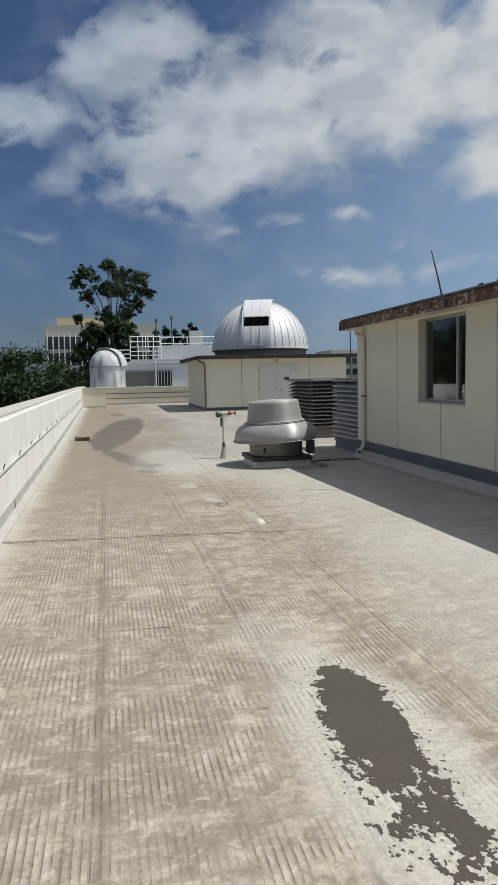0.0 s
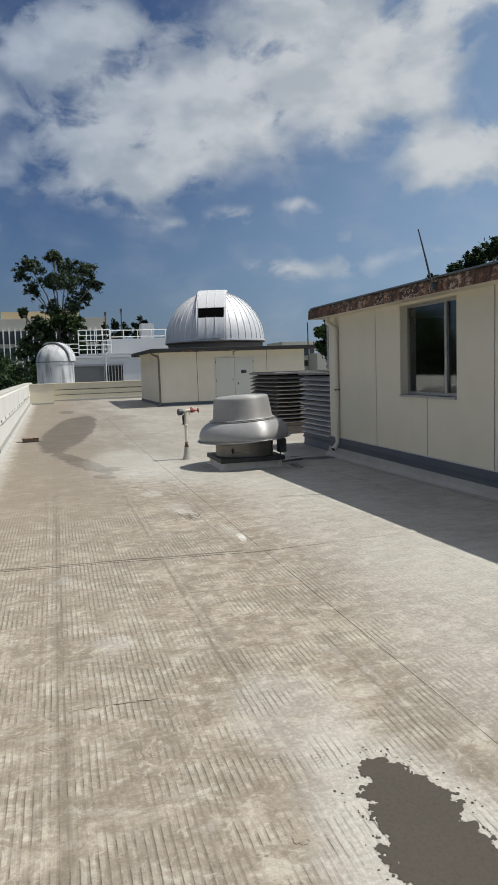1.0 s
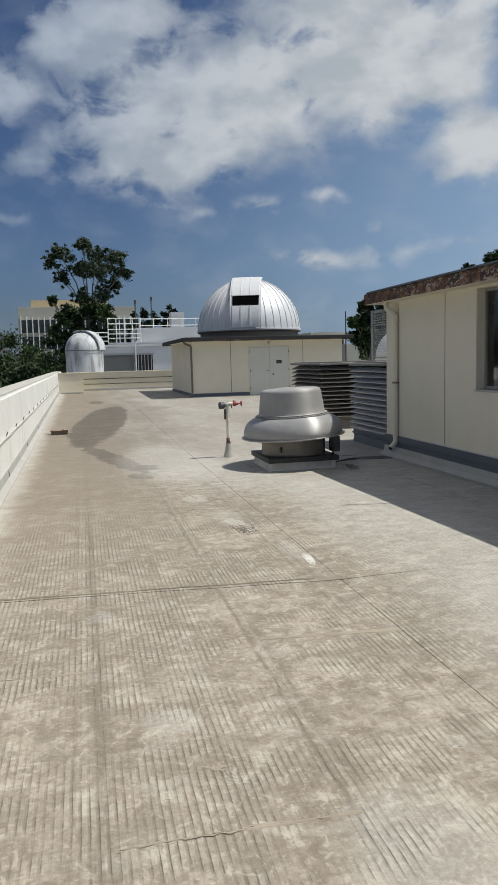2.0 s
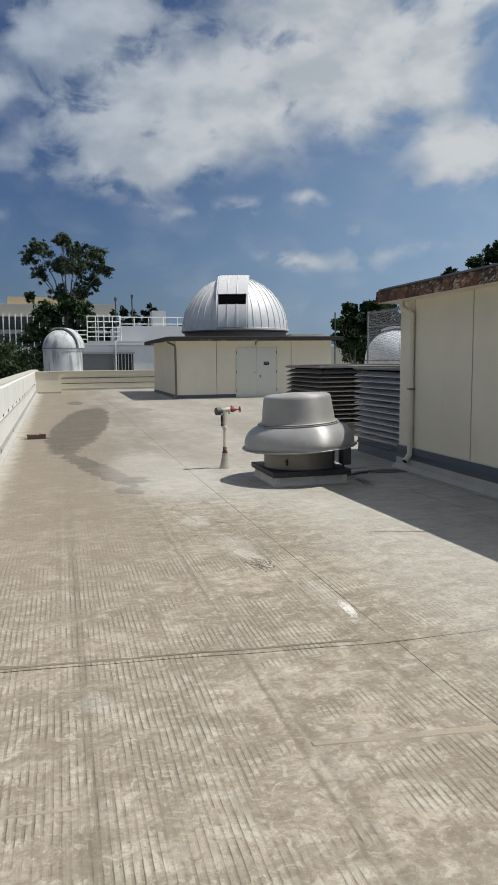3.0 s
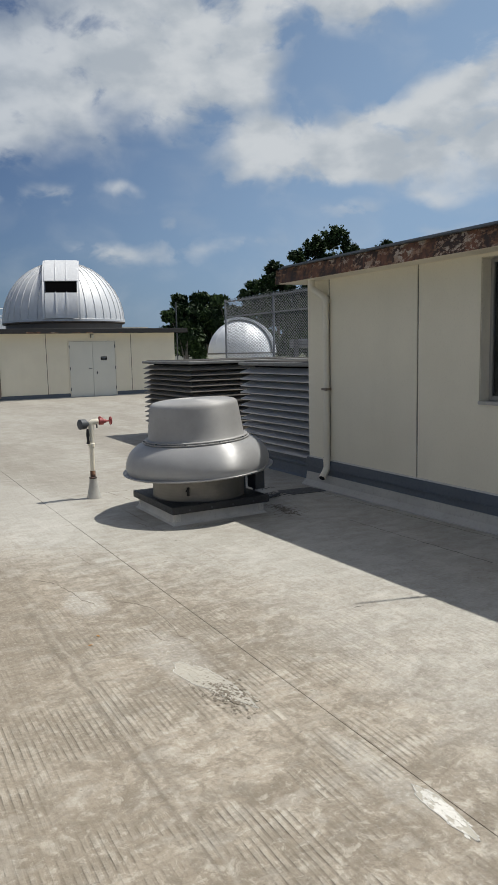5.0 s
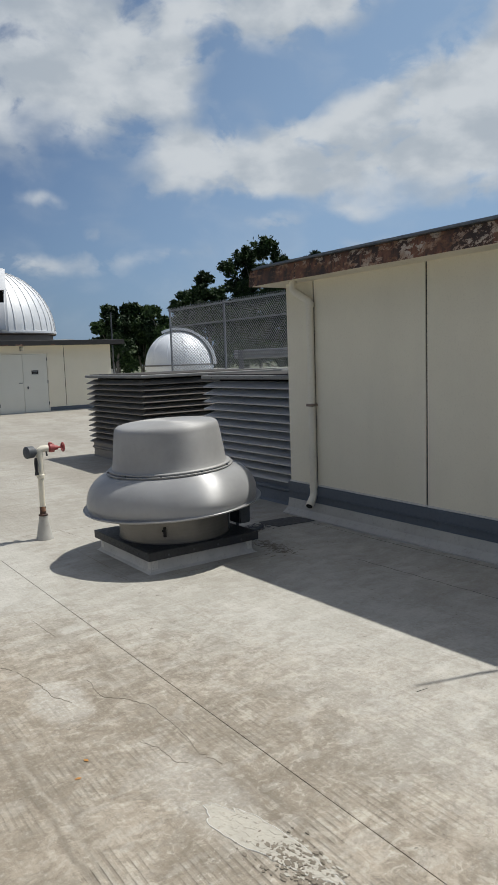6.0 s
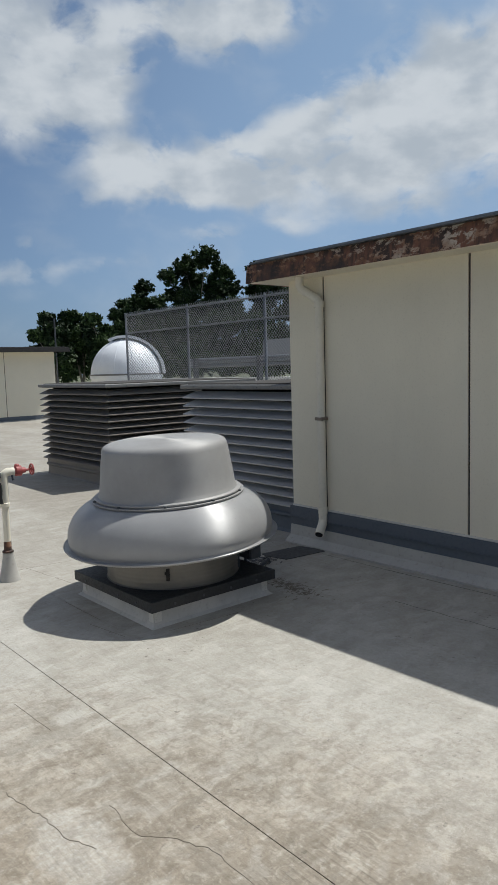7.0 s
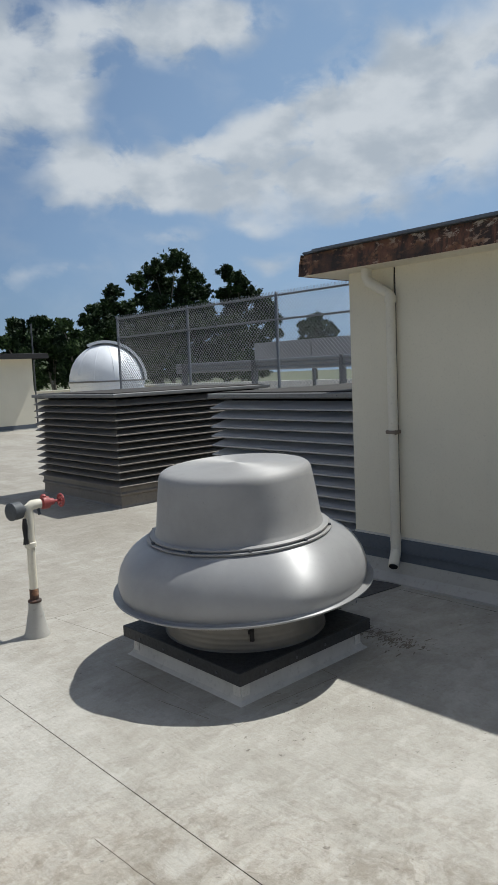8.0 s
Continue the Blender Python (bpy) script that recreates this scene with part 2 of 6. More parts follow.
    broken = n.math("MULTIPLY", n.ramp(patch, 0.46, 0.58), n.ramp(x, 1.72, 2.2, 1.0, 0.28))
    ribbed = n.math("MULTIPLY", n.math("MAXIMUM", whole, broken), n.math("MULTIPLY", n.ramp(dashes, 0.40, 0.54, 0.30, 1.0), n.ramp(blot, 0.42, 0.60, 1.0, 0.45)))
    ribbed = n.math("MULTIPLY", ribbed, n.ramp(n.math("MULTIPLY_ADD", mid, 2.0, y), 9.6, 12.4, 1.0, 0.0))
    ridge = n.math("SUBTRACT", 1.0, groove)
    c = n.mix(n.math("MULTIPLY", n.math("MULTIPLY", groove, ribbed), 0.38), c, (0.135, 0.110, 0.080))
    c = n.mix(n.math("MULTIPLY", n.math("MULTIPLY", ridge, ribbed), 0.26), c, (0.50, 0.462, 0.392))
    c = n.mix(n.math("MULTIPLY", n.ramp(fine, 0.52, 0.68), n.math("MULTIPLY", worn, 0.34)), c, (0.18, 0.152, 0.115))
    c = n.mix(n.math("MULTIPLY", n.ramp(fine, 0.46, 0.32), n.math("MULTIPLY", worn, 0.28)), c, (0.52, 0.49, 0.43))
    c = n.mix(n.math("MULTIPLY", n.ramp(speck, 0.68, 0.75), 0.4), c, (0.13, 0.115, 0.095))
    # trodden dark lanes beside the sheet laps, each with a pale edge
    for lane, wide, k in ((-0.045, 0.06, 0.60), (-0.16, 0.02, 0.30), (0.845, 0.024, 0.66), (0.92, 0.06, 0.28), (1.53, 0.022, 0.52), (1.60, 0.05, 0.25), (0.45, 0.03, 0.15), (2.42, 0.03, 0.22), (3.1, 0.05, 0.2)):
        d = n.math("ABSOLUTE", n.math("SUBTRACT", n.math("MULTIPLY_ADD", n.math("SUBTRACT", mid, 0.5), 0.09, x), lane))
        fade = n.math("MULTIPLY", n.ramp(smear, 0.34, 0.50), n.ramp(y, 9.0, 13.0, 1.0, 0.25))
        c = n.mix(n.math("MULTIPLY", n.math("MULTIPLY", n.ramp(d, 0.0, wide, 1.0, 0.0), fade), k), c, (0.150, 0.126, 0.094))
        if wide < 0.035:
            e = n.math("ABSOLUTE", n.math("SUBTRACT", n.math("MULTIPLY_ADD", n.math("SUBTRACT", mid, 0.5), 0.09, x), lane + 0.045))
            c = n.mix(n.math("MULTIPLY", n.math("MULTIPLY", n.ramp(e, 0.0, 0.018, 1.0, 0.0), fade), k * 0.3), c, (0.53, 0.50, 0.43))
    # dried ponds
    for px, py, rx, ry, sl, k in ((0.50, 22.9, 0.70, 6.2, 0.10, 0.95), (0.40, 15.0, 0.24, 2.1, -0.22, 0.8), (0.88, 13.65, 0.22, 0.32, 0.0, 0.8), (0.50, 31.3, 0.30, 1.2, 0.0, 0.75), (0.72, 12.8, 0.16, 0.3, -0.2, 0.55), (2.2, 26.5, 0.6, 1.2, 0.3, 0.3)):
        xs = n.math("MULTIPLY_ADD", n.math("SUBTRACT", y, py), -sl, x)
        dx = n.math("DIVIDE", n.math("SUBTRACT", n.math("MULTIPLY_ADD", n.math("SUBTRACT", mid, 0.5), 0.5, xs), px), rx)
        dy = n.math("DIVIDE", n.math("SUBTRACT", n.math("MULTIPLY_ADD", n.math("SUBTRACT", big, 0.5), 0.7 * ry, y), py), ry)
        r2 = n.math("ADD", n.math("MULTIPLY", dx, dx), n.math("MULTIPLY", dy, dy))
        edge = n.ramp(r2, 0.78, 1.04, 1.0, 0.0)
        film = n.math("MULTIPLY", n.ramp(cloud, 0.40, 0.56, 0.84, 1.0), n.ramp(smear_x, 0.42, 0.56, 0.84, 1.0))
        c = n.mix(n.math("MULTIPLY", n.math("MULTIPLY", edge, film), k), c, (0.088, 0.074, 0.054))
    # chalky pale rims round the puddle, by the cracks and along the parapet
    for cx, cy, rx, ry, k in ((1.17, 3.0, 0.40, 1.20, 0.75), (1.02, 4.45, 0.30, 0.45, 0.35), (0.28, 5.62, 0.14, 0.12, 0.4), (1.40, 9.75, 0.16, 0.4, 0.30), (1.22, 10.85, 0.14, 0.25, 0.42), (1.66, 8.3, 0.08, 0.35, 0.3), (2.9, 8.3, 0.8, 3.0, 0.26), (2.9, 4.0, 1.1, 3.0, 0.4), (1.3, 14.2, 0.8, 2.0, 0.35), (0.02, 7.1, 0.08, 0.12, 0.3)):
        dx = n.math("DIVIDE", n.math("SUBTRACT", n.math("MULTIPLY_ADD", n.math("SUBTRACT", blot, 0.5), 0.5 * rx + 0.1, x), cx), rx)
        dy = n.math("DIVIDE", n.math("SUBTRACT", n.math("MULTIPLY_ADD", n.math("SUBTRACT", mid, 0.5), 0.5 * ry, y), cy), ry)
        rim = n.ramp(n.math("ADD", n.math("MULTIPLY", dx, dx), n.math("MULTIPLY", dy, dy)), 0.4, 1.5, 1.0, 0.0)
        c = n.mix(n.math("MULTIPLY", n.math("MULTIPLY", rim, n.ramp(fine, 0.35, 0.6, 1.0, 0.6)), k), c, (0.53, 0.515, 0.47))
    # curved scabs where the coating has lifted
    for cx, cy, r in ((0.50, 5.16, 0.13), (0.82, 4.03, 0.09), (-0.09, 4.49, 0.11), (0.98, 4.02, 0.07), (0.10, 7.20, 0.11), (0.34, 4.30, 0.12), (-0.30, 6.9, 0.09), (0.20, 8.3, 0.10)):
        d = n.vmath("DISTANCE", n.join(n.math("MULTIPLY_ADD", n.math("SUBTRACT", blot, 0.5), 0.10, x), n.math("MULTIPLY_ADD", n.math("SUBTRACT", mid, 0.5), 0.10, y), 0.0), (cx, cy, 0.0))
        rings = n.ramp(n.math("SINE", n.math("MULTIPLY", d, 330.0)), 0.2, 0.8)
        c = n.mix(n.math("MULTIPLY", n.math("MULTIPLY", n.ramp(d, r * 0.5, r, 1.0, 0.0), rings), n.math("MULTIPLY", n.ramp(dashes, 0.42, 0.60), 0.6)), c, (0.135, 0.112, 0.085))
    edge = n.ramp(n.math("MULTIPLY_ADD", mid, 0.5, x), -0.85, -0.45, 1.0, 0.0)
    c = n.mix(n.math("MULTIPLY", edge, 0.75), c, (0.47, 0.45, 0.40))
    h = n.math("ADD", n.math("MULTIPLY", ridge, n.math("MULTIPLY", ribbed, 0.8)), n.math("ADD", n.math("MULTIPLY", fine, 0.5), n.math("ADD", smear, n.math("MULTIPLY", blot, 0.9))))
    n.surface(c, n.ramp(fine, 0.3, 0.7, 0.62, 0.85), 0.0, n.bump(h, 0.8, 0.010))
    return m


def rust_material():
    """Fascia board: chocolate paint gone to rust, with pale primer showing in blisters."""
    m, n = material("peeling fascia paint")
    p = n.place()
    flake = n.noise(n.vmath("MULTIPLY", p, (1.0, 1.0, 1.7)), 9.0, 8.0, 0.72, 0.3)
    zone = n.noise(p, 1.5, 4.0, 0.6)
    grit = n.noise(p, 40.0, 4.0, 0.7)
    tall = n.noise(n.vmath("MULTIPLY", p, (5.0, 5.0, 0.7)), 1.6, 5.0, 0.65)
    c = n.mix(n.ramp(tall, 0.42, 0.60), (0.045, 0.03, 0.025), (0.19, 0.085, 0.05))
    c = n.mix(n.math("MULTIPLY", n.ramp(flake, 0.48, 0.56), 0.85), c, (0.27, 0.125, 0.06))
    pale = n.math("MULTIPLY", n.ramp(flake, 0.515, 0.545), n.ramp(zone, 0.42, 0.54))
    c = n.mix(n.math("MULTIPLY", pale, 0.92), c, (0.50, 0.42, 0.33))
    c = n.mix(n.math("MULTIPLY", n.ramp(grit, 0.5, 0.68), 0.6), c, (0.055, 0.038, 0.03))
    c = n.mix(n.math("MULTIPLY", n.ramp(zone, 0.46, 0.36), 0.75), c, (0.04, 0.03, 0.026))
    n.surface(c, 0.82, 0.0, n.bump(n.math("ADD", flake, n.math("MULTIPLY", grit, 0.4)), 0.6, 0.01))
    return m


def metal_sheet(name, color, rough, spin=0.0, dull=0.25, turned=0.0):
    """Spun or rolled aluminium: fine brushed grain, smudges and oxide clouds."""
    m, n = material(name)
    p = n.place()
    grain = n.noise(n.vmath("MULTIPLY", p, (6.0, 6.0, 160.0)), 1.0, 4.0, 0.6)
    cloud = n.noise(p, 2.6, 6.0, 0.62)
    spots = n.noise(p, 60.0, 3.0, 0.6)
    c = n.mix(n.ramp(cloud, 0.3, 0.75), color, tuple(v * (1 - dull) for v in color))
    c = n.mix(n.math("MULTIPLY", n.ramp(spots, 0.62, 0.8), 0.4), c, tuple(v * 0.55 for v in color))
    r = n.math("ADD", n.ramp(cloud, 0.3, 0.7, rough - 0.05, rough + 0.08), n.math("MULTIPLY", grain, 0.06))
    bsdf = n.surface(c, r, spin, n.bump(grain, 0.05, 0.001))
    if turned:
        axis = m.node_tree.nodes.new("ShaderNodeTangent")
        axis.direction_type, axis.axis = "RADIAL", "Z"
        n.put(axis.outputs[0], bsdf.inputs["Tangent"])
        bsdf.inputs["Anisotropic"].default_value = turned
        bsdf.inputs["Anisotropic Rotation"].default_value = 0.25
    return m


def glass_material():
    m, n = material("dark window glass")
    p = n.place()
    n.surface((0.82, 0.86, 0.86), n.ramp(n.noise(p, 3.0), 0.3, 0.7, 0.01, 0.04), 0.0, None, Transmission_Weight=1.0, IOR=1.5)
    return m


def leaf_material(name, dark, light):
    m, n = material(name)
    rnd = m.node_tree.nodes.new("ShaderNodeNewGeometry").outputs["Random Per Island"]
    c = n.mix(rnd, dark, light)
    c = n.mix(n.ramp(n.noise(n.place(), 0.45, 4.0), 0.35, 0.7), c, tuple(v * 0.7 for v in dark))
    n.surface(c, 0.65, 0.0, None, Specular_IOR_Level=0.2)
    return m


def shade_black_material():
    # Glossless near-black: deep shade put into the colour of solid parts.
    m, n = material("flat black for unlit gaps")
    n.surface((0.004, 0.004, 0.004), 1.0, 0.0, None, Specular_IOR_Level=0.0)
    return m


SHADE_BLACK = shade_black_material()
ROOFING = roof_material()
RUST = rust_material()
CREAM = plain("cream stucco panel", (0.69, 0.64, 0.51), 0.85, 0, 0.07, 0.9, 60.0, 0.25, 0.003, streak=0.12)
CREAM_TRIM = plain("cream gloss paint", (0.66, 0.615, 0.50), 0.5, 0, 0.10, 2.0, 40.0, 0.1, 0.002, streak=0.15)
PARAPET = plain("whitewashed parapet render", (0.66, 0.65, 0.605), 0.88, 0, 0.09, 0.8, 30.0, 0.35, 0.006, tint=(0.33, 0.305, 0.25), streak=0.38)
COPING = plain("mossy parapet top", (0.40, 0.385, 0.335), 0.9, 0, 0.2, 1.6, 24.0, 0.4, 0.006, tint=(0.22, 0.21, 0.17))
BLUE_FLASH = plain("blue-grey base flashing", (0.085, 0.10, 0.12), 0.6, 0, 0.12, 2.0, 30.0, 0.2, 0.003, streak=0.2)
PALE_FLASH = plain("pale membrane skirt", (0.35, 0.34, 0.312), 0.75, 0, 0.16, 2.5, 30.0, 0.25, 0.004)
JOINT = plain("dark panel joint", (0.035, 0.031, 0.026), 0.9)
BLACK = plain("black roof edge", (0.016, 0.015, 0.015), 0.85, 0, 0.2)
BRONZE = plain("brown metal band", (0.19, 0.15, 0.115), 0.55, 0.3, 0.15)
CURB_PALE = plain("pale coated curb", (0.47, 0.46, 0.43), 0.75, 0, 0.16, 4.0, 30.0, 0.25, 0.004, streak=0.4)
ALU = metal_sheet("spun aluminium", (0.37, 0.367, 0.362), 0.48, 0.30, 0.16, 0.94)
ALU_DULL = metal_sheet("dull aluminium cap", (0.35, 0.343, 0.33), 0.60, 0.24, 0.14, 0.75)
# brownish drum metal, its colour also lowered for the shade under the brim
ALU_STAINED_SHADED = metal_sheet("stained aluminium darkened for shade", (0.23, 0.215, 0.19), 0.55, 0.5)
DOME = metal_sheet("silver painted dome sheet", (0.66, 0.665, 0.67), 0.48, 0.25, 0.12)
DOME_WHITE = plain("chalky white dome paint", (0.72, 0.74, 0.76), 0.5, 0.1, 0.08, 1.6, 20.0, 0.1, 0.003, streak=0.25)
DOME_STAINED = plain("stained grey dome paint", (0.52, 0.53, 0.53), 0.6, 0.0, 0.12, 1.5, 14.0, 0.1, 0.003, tint=(0.16, 0.155, 0.15), streak=0.75, runs_from=0.45)
LOUVER = plain("weathered bronze louver", (0.205, 0.185, 0.16), 0.5, 0.35, 0.16, 1.5, 40.0, 0.1, 0.002, streak=0.3, per_object=0.3)
LOUVER_BLUE = plain("grey louver paint", (0.41, 0.41, 0.41), 0.5, 0.25, 0.12, 1.5, 40.0, 0.1, 0.002, streak=0.3, per_object=0.25)
CAP_METAL = plain("galvanised cap", (0.19, 0.19, 0.185), 0.72, 0.2, 0.15, 3.0, 40.0)
GALV = plain("galvanised steel", (0.17, 0.18, 0.19), 0.45, 0.6, 0.15, 4.0, 60.0)
WIRE = plain("weathered fence wire", (0.27, 0.275, 0.28), 0.5, 0.5, 0.1)
CURB_BLACK = plain("black bitumen flange", (0.022, 0.023, 0.025), 0.55, 0, 0.25, 6.0, 50.0, 0.3)
RED = plain("red valve enamel", (0.29, 0.06, 0.055), 0.55, 0.0, 0.2, 12.0, 60.0)
GREY_DARK = plain("dark grey casting", (0.07, 0.075, 0.08), 0.6, 0.2, 0.2, 10.0, 60.0)
DOOR_PAINT = plain("off-white door paint", (0.60, 0.59, 0.52), 0.5, 0, 0.05, 1.5, 40.0, 0.08)
ALU_FRAME = plain("grey aluminium window frame", (0.36, 0.35, 0.33), 0.4, 0.6, 0.1, 4.0)
WHITE_WALL = plain("white building paint", (0.50, 0.51, 0.515), 0.8, 0, 0.07, 0.5, 12.0, 0.1, streak=0.2)
FIN_WHITE = plain("white precast fin", (0.78, 0.77, 0.74), 0.8, 0, 0.06, 0.4, 6.0, 0.1)
GREY_WALL = plain("grey screen paint", (0.30, 0.305, 0.305), 0.75, 0, 0.06, 0.6, 14.0, 0.1, streak=0.15)
CONCRETE = plain("office concrete", (0.50, 0.47, 0.42), 0.85, 0, 0.08, 0.2, 3.0, 0.1)
PENTHOUSE = plain("ochre rendered penthouse", (0.50, 0.41, 0.25), 0.85, 0, 0.08, 0.2, 3.0, 0.1)
SHUTTER = plain("dark grey shutter", (0.085, 0.088, 0.088), 0.7, 0.0, 0.1, 1.0, 12.0, streak=0.2)
BARK_PALE = plain("pale smooth bark", (0.20, 0.18, 0.15), 0.85, 0, 0.2, 1.2, 8.0, 0.2, 0.01)
DARK_PANE = plain("tinted office pane", (0.035, 0.04, 0.045), 0.12, 0.0, 0.2)
ROOM = plain("dim room paint", (0.10, 0.10, 0.095), 0.9)
BARK = plain("gum bark", (0.15, 0.13, 0.105), 0.9, 0, 0.25, 1.2, 8.0, 0.3, 0.02)
MUD = plain("dark wet silt", (0.060, 0.051, 0.039), 0.88, 0, 0.10, 3.0, 60.0, 0.08, 0.001)
CHALK = plain("peeled white coating", (0.56, 0.545, 0.50), 0.8, 0, 0.14, 9.0, 60.0, 0.5, 0.006, tint=(0.25, 0.215, 0.165))
CHALK_SOFT = plain("pale worn coating skin", (0.37, 0.345, 0.29), 0.8, 0, 0.16, 9.0, 45.0, 0.5, 0.006, tint=(0.22, 0.19, 0.15))
LAP = plain("dirty coating lap", (0.16, 0.137, 0.105), 0.85, 0, 0.25, 7.0, 50.0, 0.6, 0.006, tint=(0.12, 0.10, 0.075))
LAP_SOFT = plain("worn coating lap", (0.27, 0.232, 0.180), 0.85, 0, 0.25, 7.0, 50.0, 0.6, 0.006, tint=(0.18, 0.15, 0.115))
TAR = plain("dark wet tar patch", (0.055, 0.054, 0.053), 0.6, 0, 0.3, 7.0, 40.0, 0.4, 0.006)
GRASS = plain("distant scrub ground", (0.09, 0.10, 0.055), 0.95, 0, 0.3, 0.02, 0.3)
GLASS = glass_material()
LEAF_GUM = leaf_material("gum leaves", (0.035, 0.055, 0.030), (0.110, 0.140, 0.078))
LEAF_DARK = leaf_material("dark canopy leaves", (0.014, 0.030, 0.010), (0.060, 0.098, 0.028))
LEAF_FALLEN = plain("dry orange leaf", (0.36, 0.17, 0.04), 0.7)
LEAF_PINE = leaf_material("pine needles", (0.018, 0.032, 0.018), (0.04, 0.06, 0.03))


# ---- mesh helpers ----
def mesh_of(name, bm, mat, smooth=35.0):
    me = bpy.data.meshes.new(name)
    bmesh.ops.recalc_face_normals(bm, faces=bm.faces)
    bm.to_mesh(me)
    bm.free()
    me.materials.append(mat)
    if smooth:
        me.polygons.foreach_set("use_smooth", [True] * len(me.polygons))
        me.set_sharp_from_angle(angle=radians(smooth))
    return me


def part(name, bm, mat, parent=None, label="", smooth=35.0):
    ob = new(name, mesh_of(name, bm, mat, smooth))
    if parent is not None:
        ob.parent = parent
    return tagged(ob, label)


def thing(name, label, category, at=(0, 0, 0), turn=0.0, group="", kind=""):
    ob = new(name)
    ob.empty_display_size = 0.2
    ob.matrix_world = pose(*at, 0, 0, turn)
    return tagged(ob, label, category, group, kind)


def box(bm, lo, hi, bevel=0.0, m=None):
    size = [b - a for a, b in zip(lo, hi)]
    mid = [(a + b) / 2 for a, b in zip(lo, hi)]
    made = bmesh.ops.create_cube(bm, size=1.0, matrix=Matrix.Translation(mid) @ Matrix.Diagonal((*size, 1)))
    verts = made["verts"]
    if bevel:
        edges = list({e for v in verts for e in v.link_edges})
        out = bmesh.ops.bevel(bm, geom=edges, offset=bevel, segments=2, affect="EDGES", clamp_overlap=True)
        verts = list({v for f in out["faces"] for v in f.verts} | {v for v in verts if v.is_valid})
    if m is not None:
        bmesh.ops.transform(bm, matrix=m, verts=[v for v in verts if v.is_valid])
    return bm


def boxes(*items, bevel=0.0):
    bm = bmesh.new()
    for lo, hi in items:
        box(bm, lo, hi, bevel)
    return bm


def lathe(profile, steps=48, bm=None, at=(0, 0, 0), close=False):
    """Turns (radius, height) pairs round the z axis."""
    bm = bm or bmesh.new()
    rings = []
    for r, z in profile:
        if r < 1e-5:
            rings.append([bm.verts.new((at[0], at[1], at[2] + z))])
        else:
            rings.append([bm.verts.new((at[0] + r * math.cos(2 * math.pi * k / steps), at[1] + r * math.sin(2 * math.pi * k / steps), at[2] + z)) for k in range(steps)])
    pairs = list(zip(rings, rings[1:])) + ([(rings[-1], rings[0])] if close else [])
    for a, b in pairs:
        for k in range(steps):
            j = (k + 1) % steps
            if len(a) == 1 and len(b) == 1:
                continue
            if len(a) == 1:
                bm.faces.new((a[0], b[j], b[k]))
            elif len(b) == 1:
                bm.faces.new((a[k], a[j], b[0]))
            else:
                bm.faces.new((a[k], a[j], b[j], b[k]))
    return bm


def tube(points, radius, sides=10, bm=None, cap=True):
    """A round bar along points; radius: one number, or one for each point."""
    bm = bm or bmesh.new()
    pts = [Vector(p) for p in points]
    radii = radius if isinstance(radius, (list, tuple)) else [radius] * len(pts)
    rings, side = [], None
    for k, p in enumerate(pts):
        way = (pts[min(k + 1, len(pts) - 1)] - pts[max(k - 1, 0)]).normalized()
        if side is None:
            side = way.orthogonal().normalized()
        side = (side - way * side.dot(way)).normalized()
        up = way.cross(side)
        rings.append([bm.verts.new(p + radii[k] * (math.cos(2 * math.pi * j / sides) * side + math.sin(2 * math.pi * j / sides) * up)) for j in range(sides)])
    for a, b in zip(rings, rings[1:]):
        for j in range(sides):
            i = (j + 1) % sides
            bm.faces.new((a[j], a[i], b[i], b[j]))
    if cap:
        bm.faces.new(rings[0][::-1])
        bm.faces.new(rings[-1])
    return bm


def prism(points, lo, hi, bm=None):
    """A flat outline (x, y) drawn up from lo to hi."""
    bm = bm or bmesh.new()
    a = [bm.verts.new((x, y, lo)) for x, y in points]
    b = [bm.verts.new((x, y, hi)) for x, y in points]
    bm.faces.new(a[::-1])
    bm.faces.new(b)
    for k in range(len(a)):
        j = (k + 1) % len(a)
        bm.faces.new((a[k], a[j], b[j], b[k]))
    return bm


def blob_outline(cx, cy, rx, ry, rng, count=64, rough=0.2, turn=0.0):
    """A ragged closed outline, for patches and puddles."""
    out, seed = [], rng.random() * 50
    for k in range(count):
        a = 2 * math.pi * k / count
        w = 1 + rough * (noise.noise((1.6 * math.cos(a) + seed, 1.6 * math.sin(a), 0)) * 1.5 + noise.noise((7 * math.cos(a), 7 * math.sin(a) + seed, 3)) * 0.7)
        x, y = rx * w * math.cos(a), ry * w * math.sin(a)
        out.append((cx + x * math.cos(turn) - y * math.sin(turn), cy + x * math.sin(turn) + y * math.cos(turn)))
    return out


def roof_z(y, x=0.0):
    """The roof rises gently towards the far end, and along the annex towards the near end."""
    cricket = 0.0135 * max(0.0, min(12.2 - y, 8.0)) * max(0.0, min((x - 1.765) / 1.285, 1.0))
    return (0.0 if y < 15 else (y - 15) * 0.0060) + cricket


# ---- structure ----
GROUND = -11.0


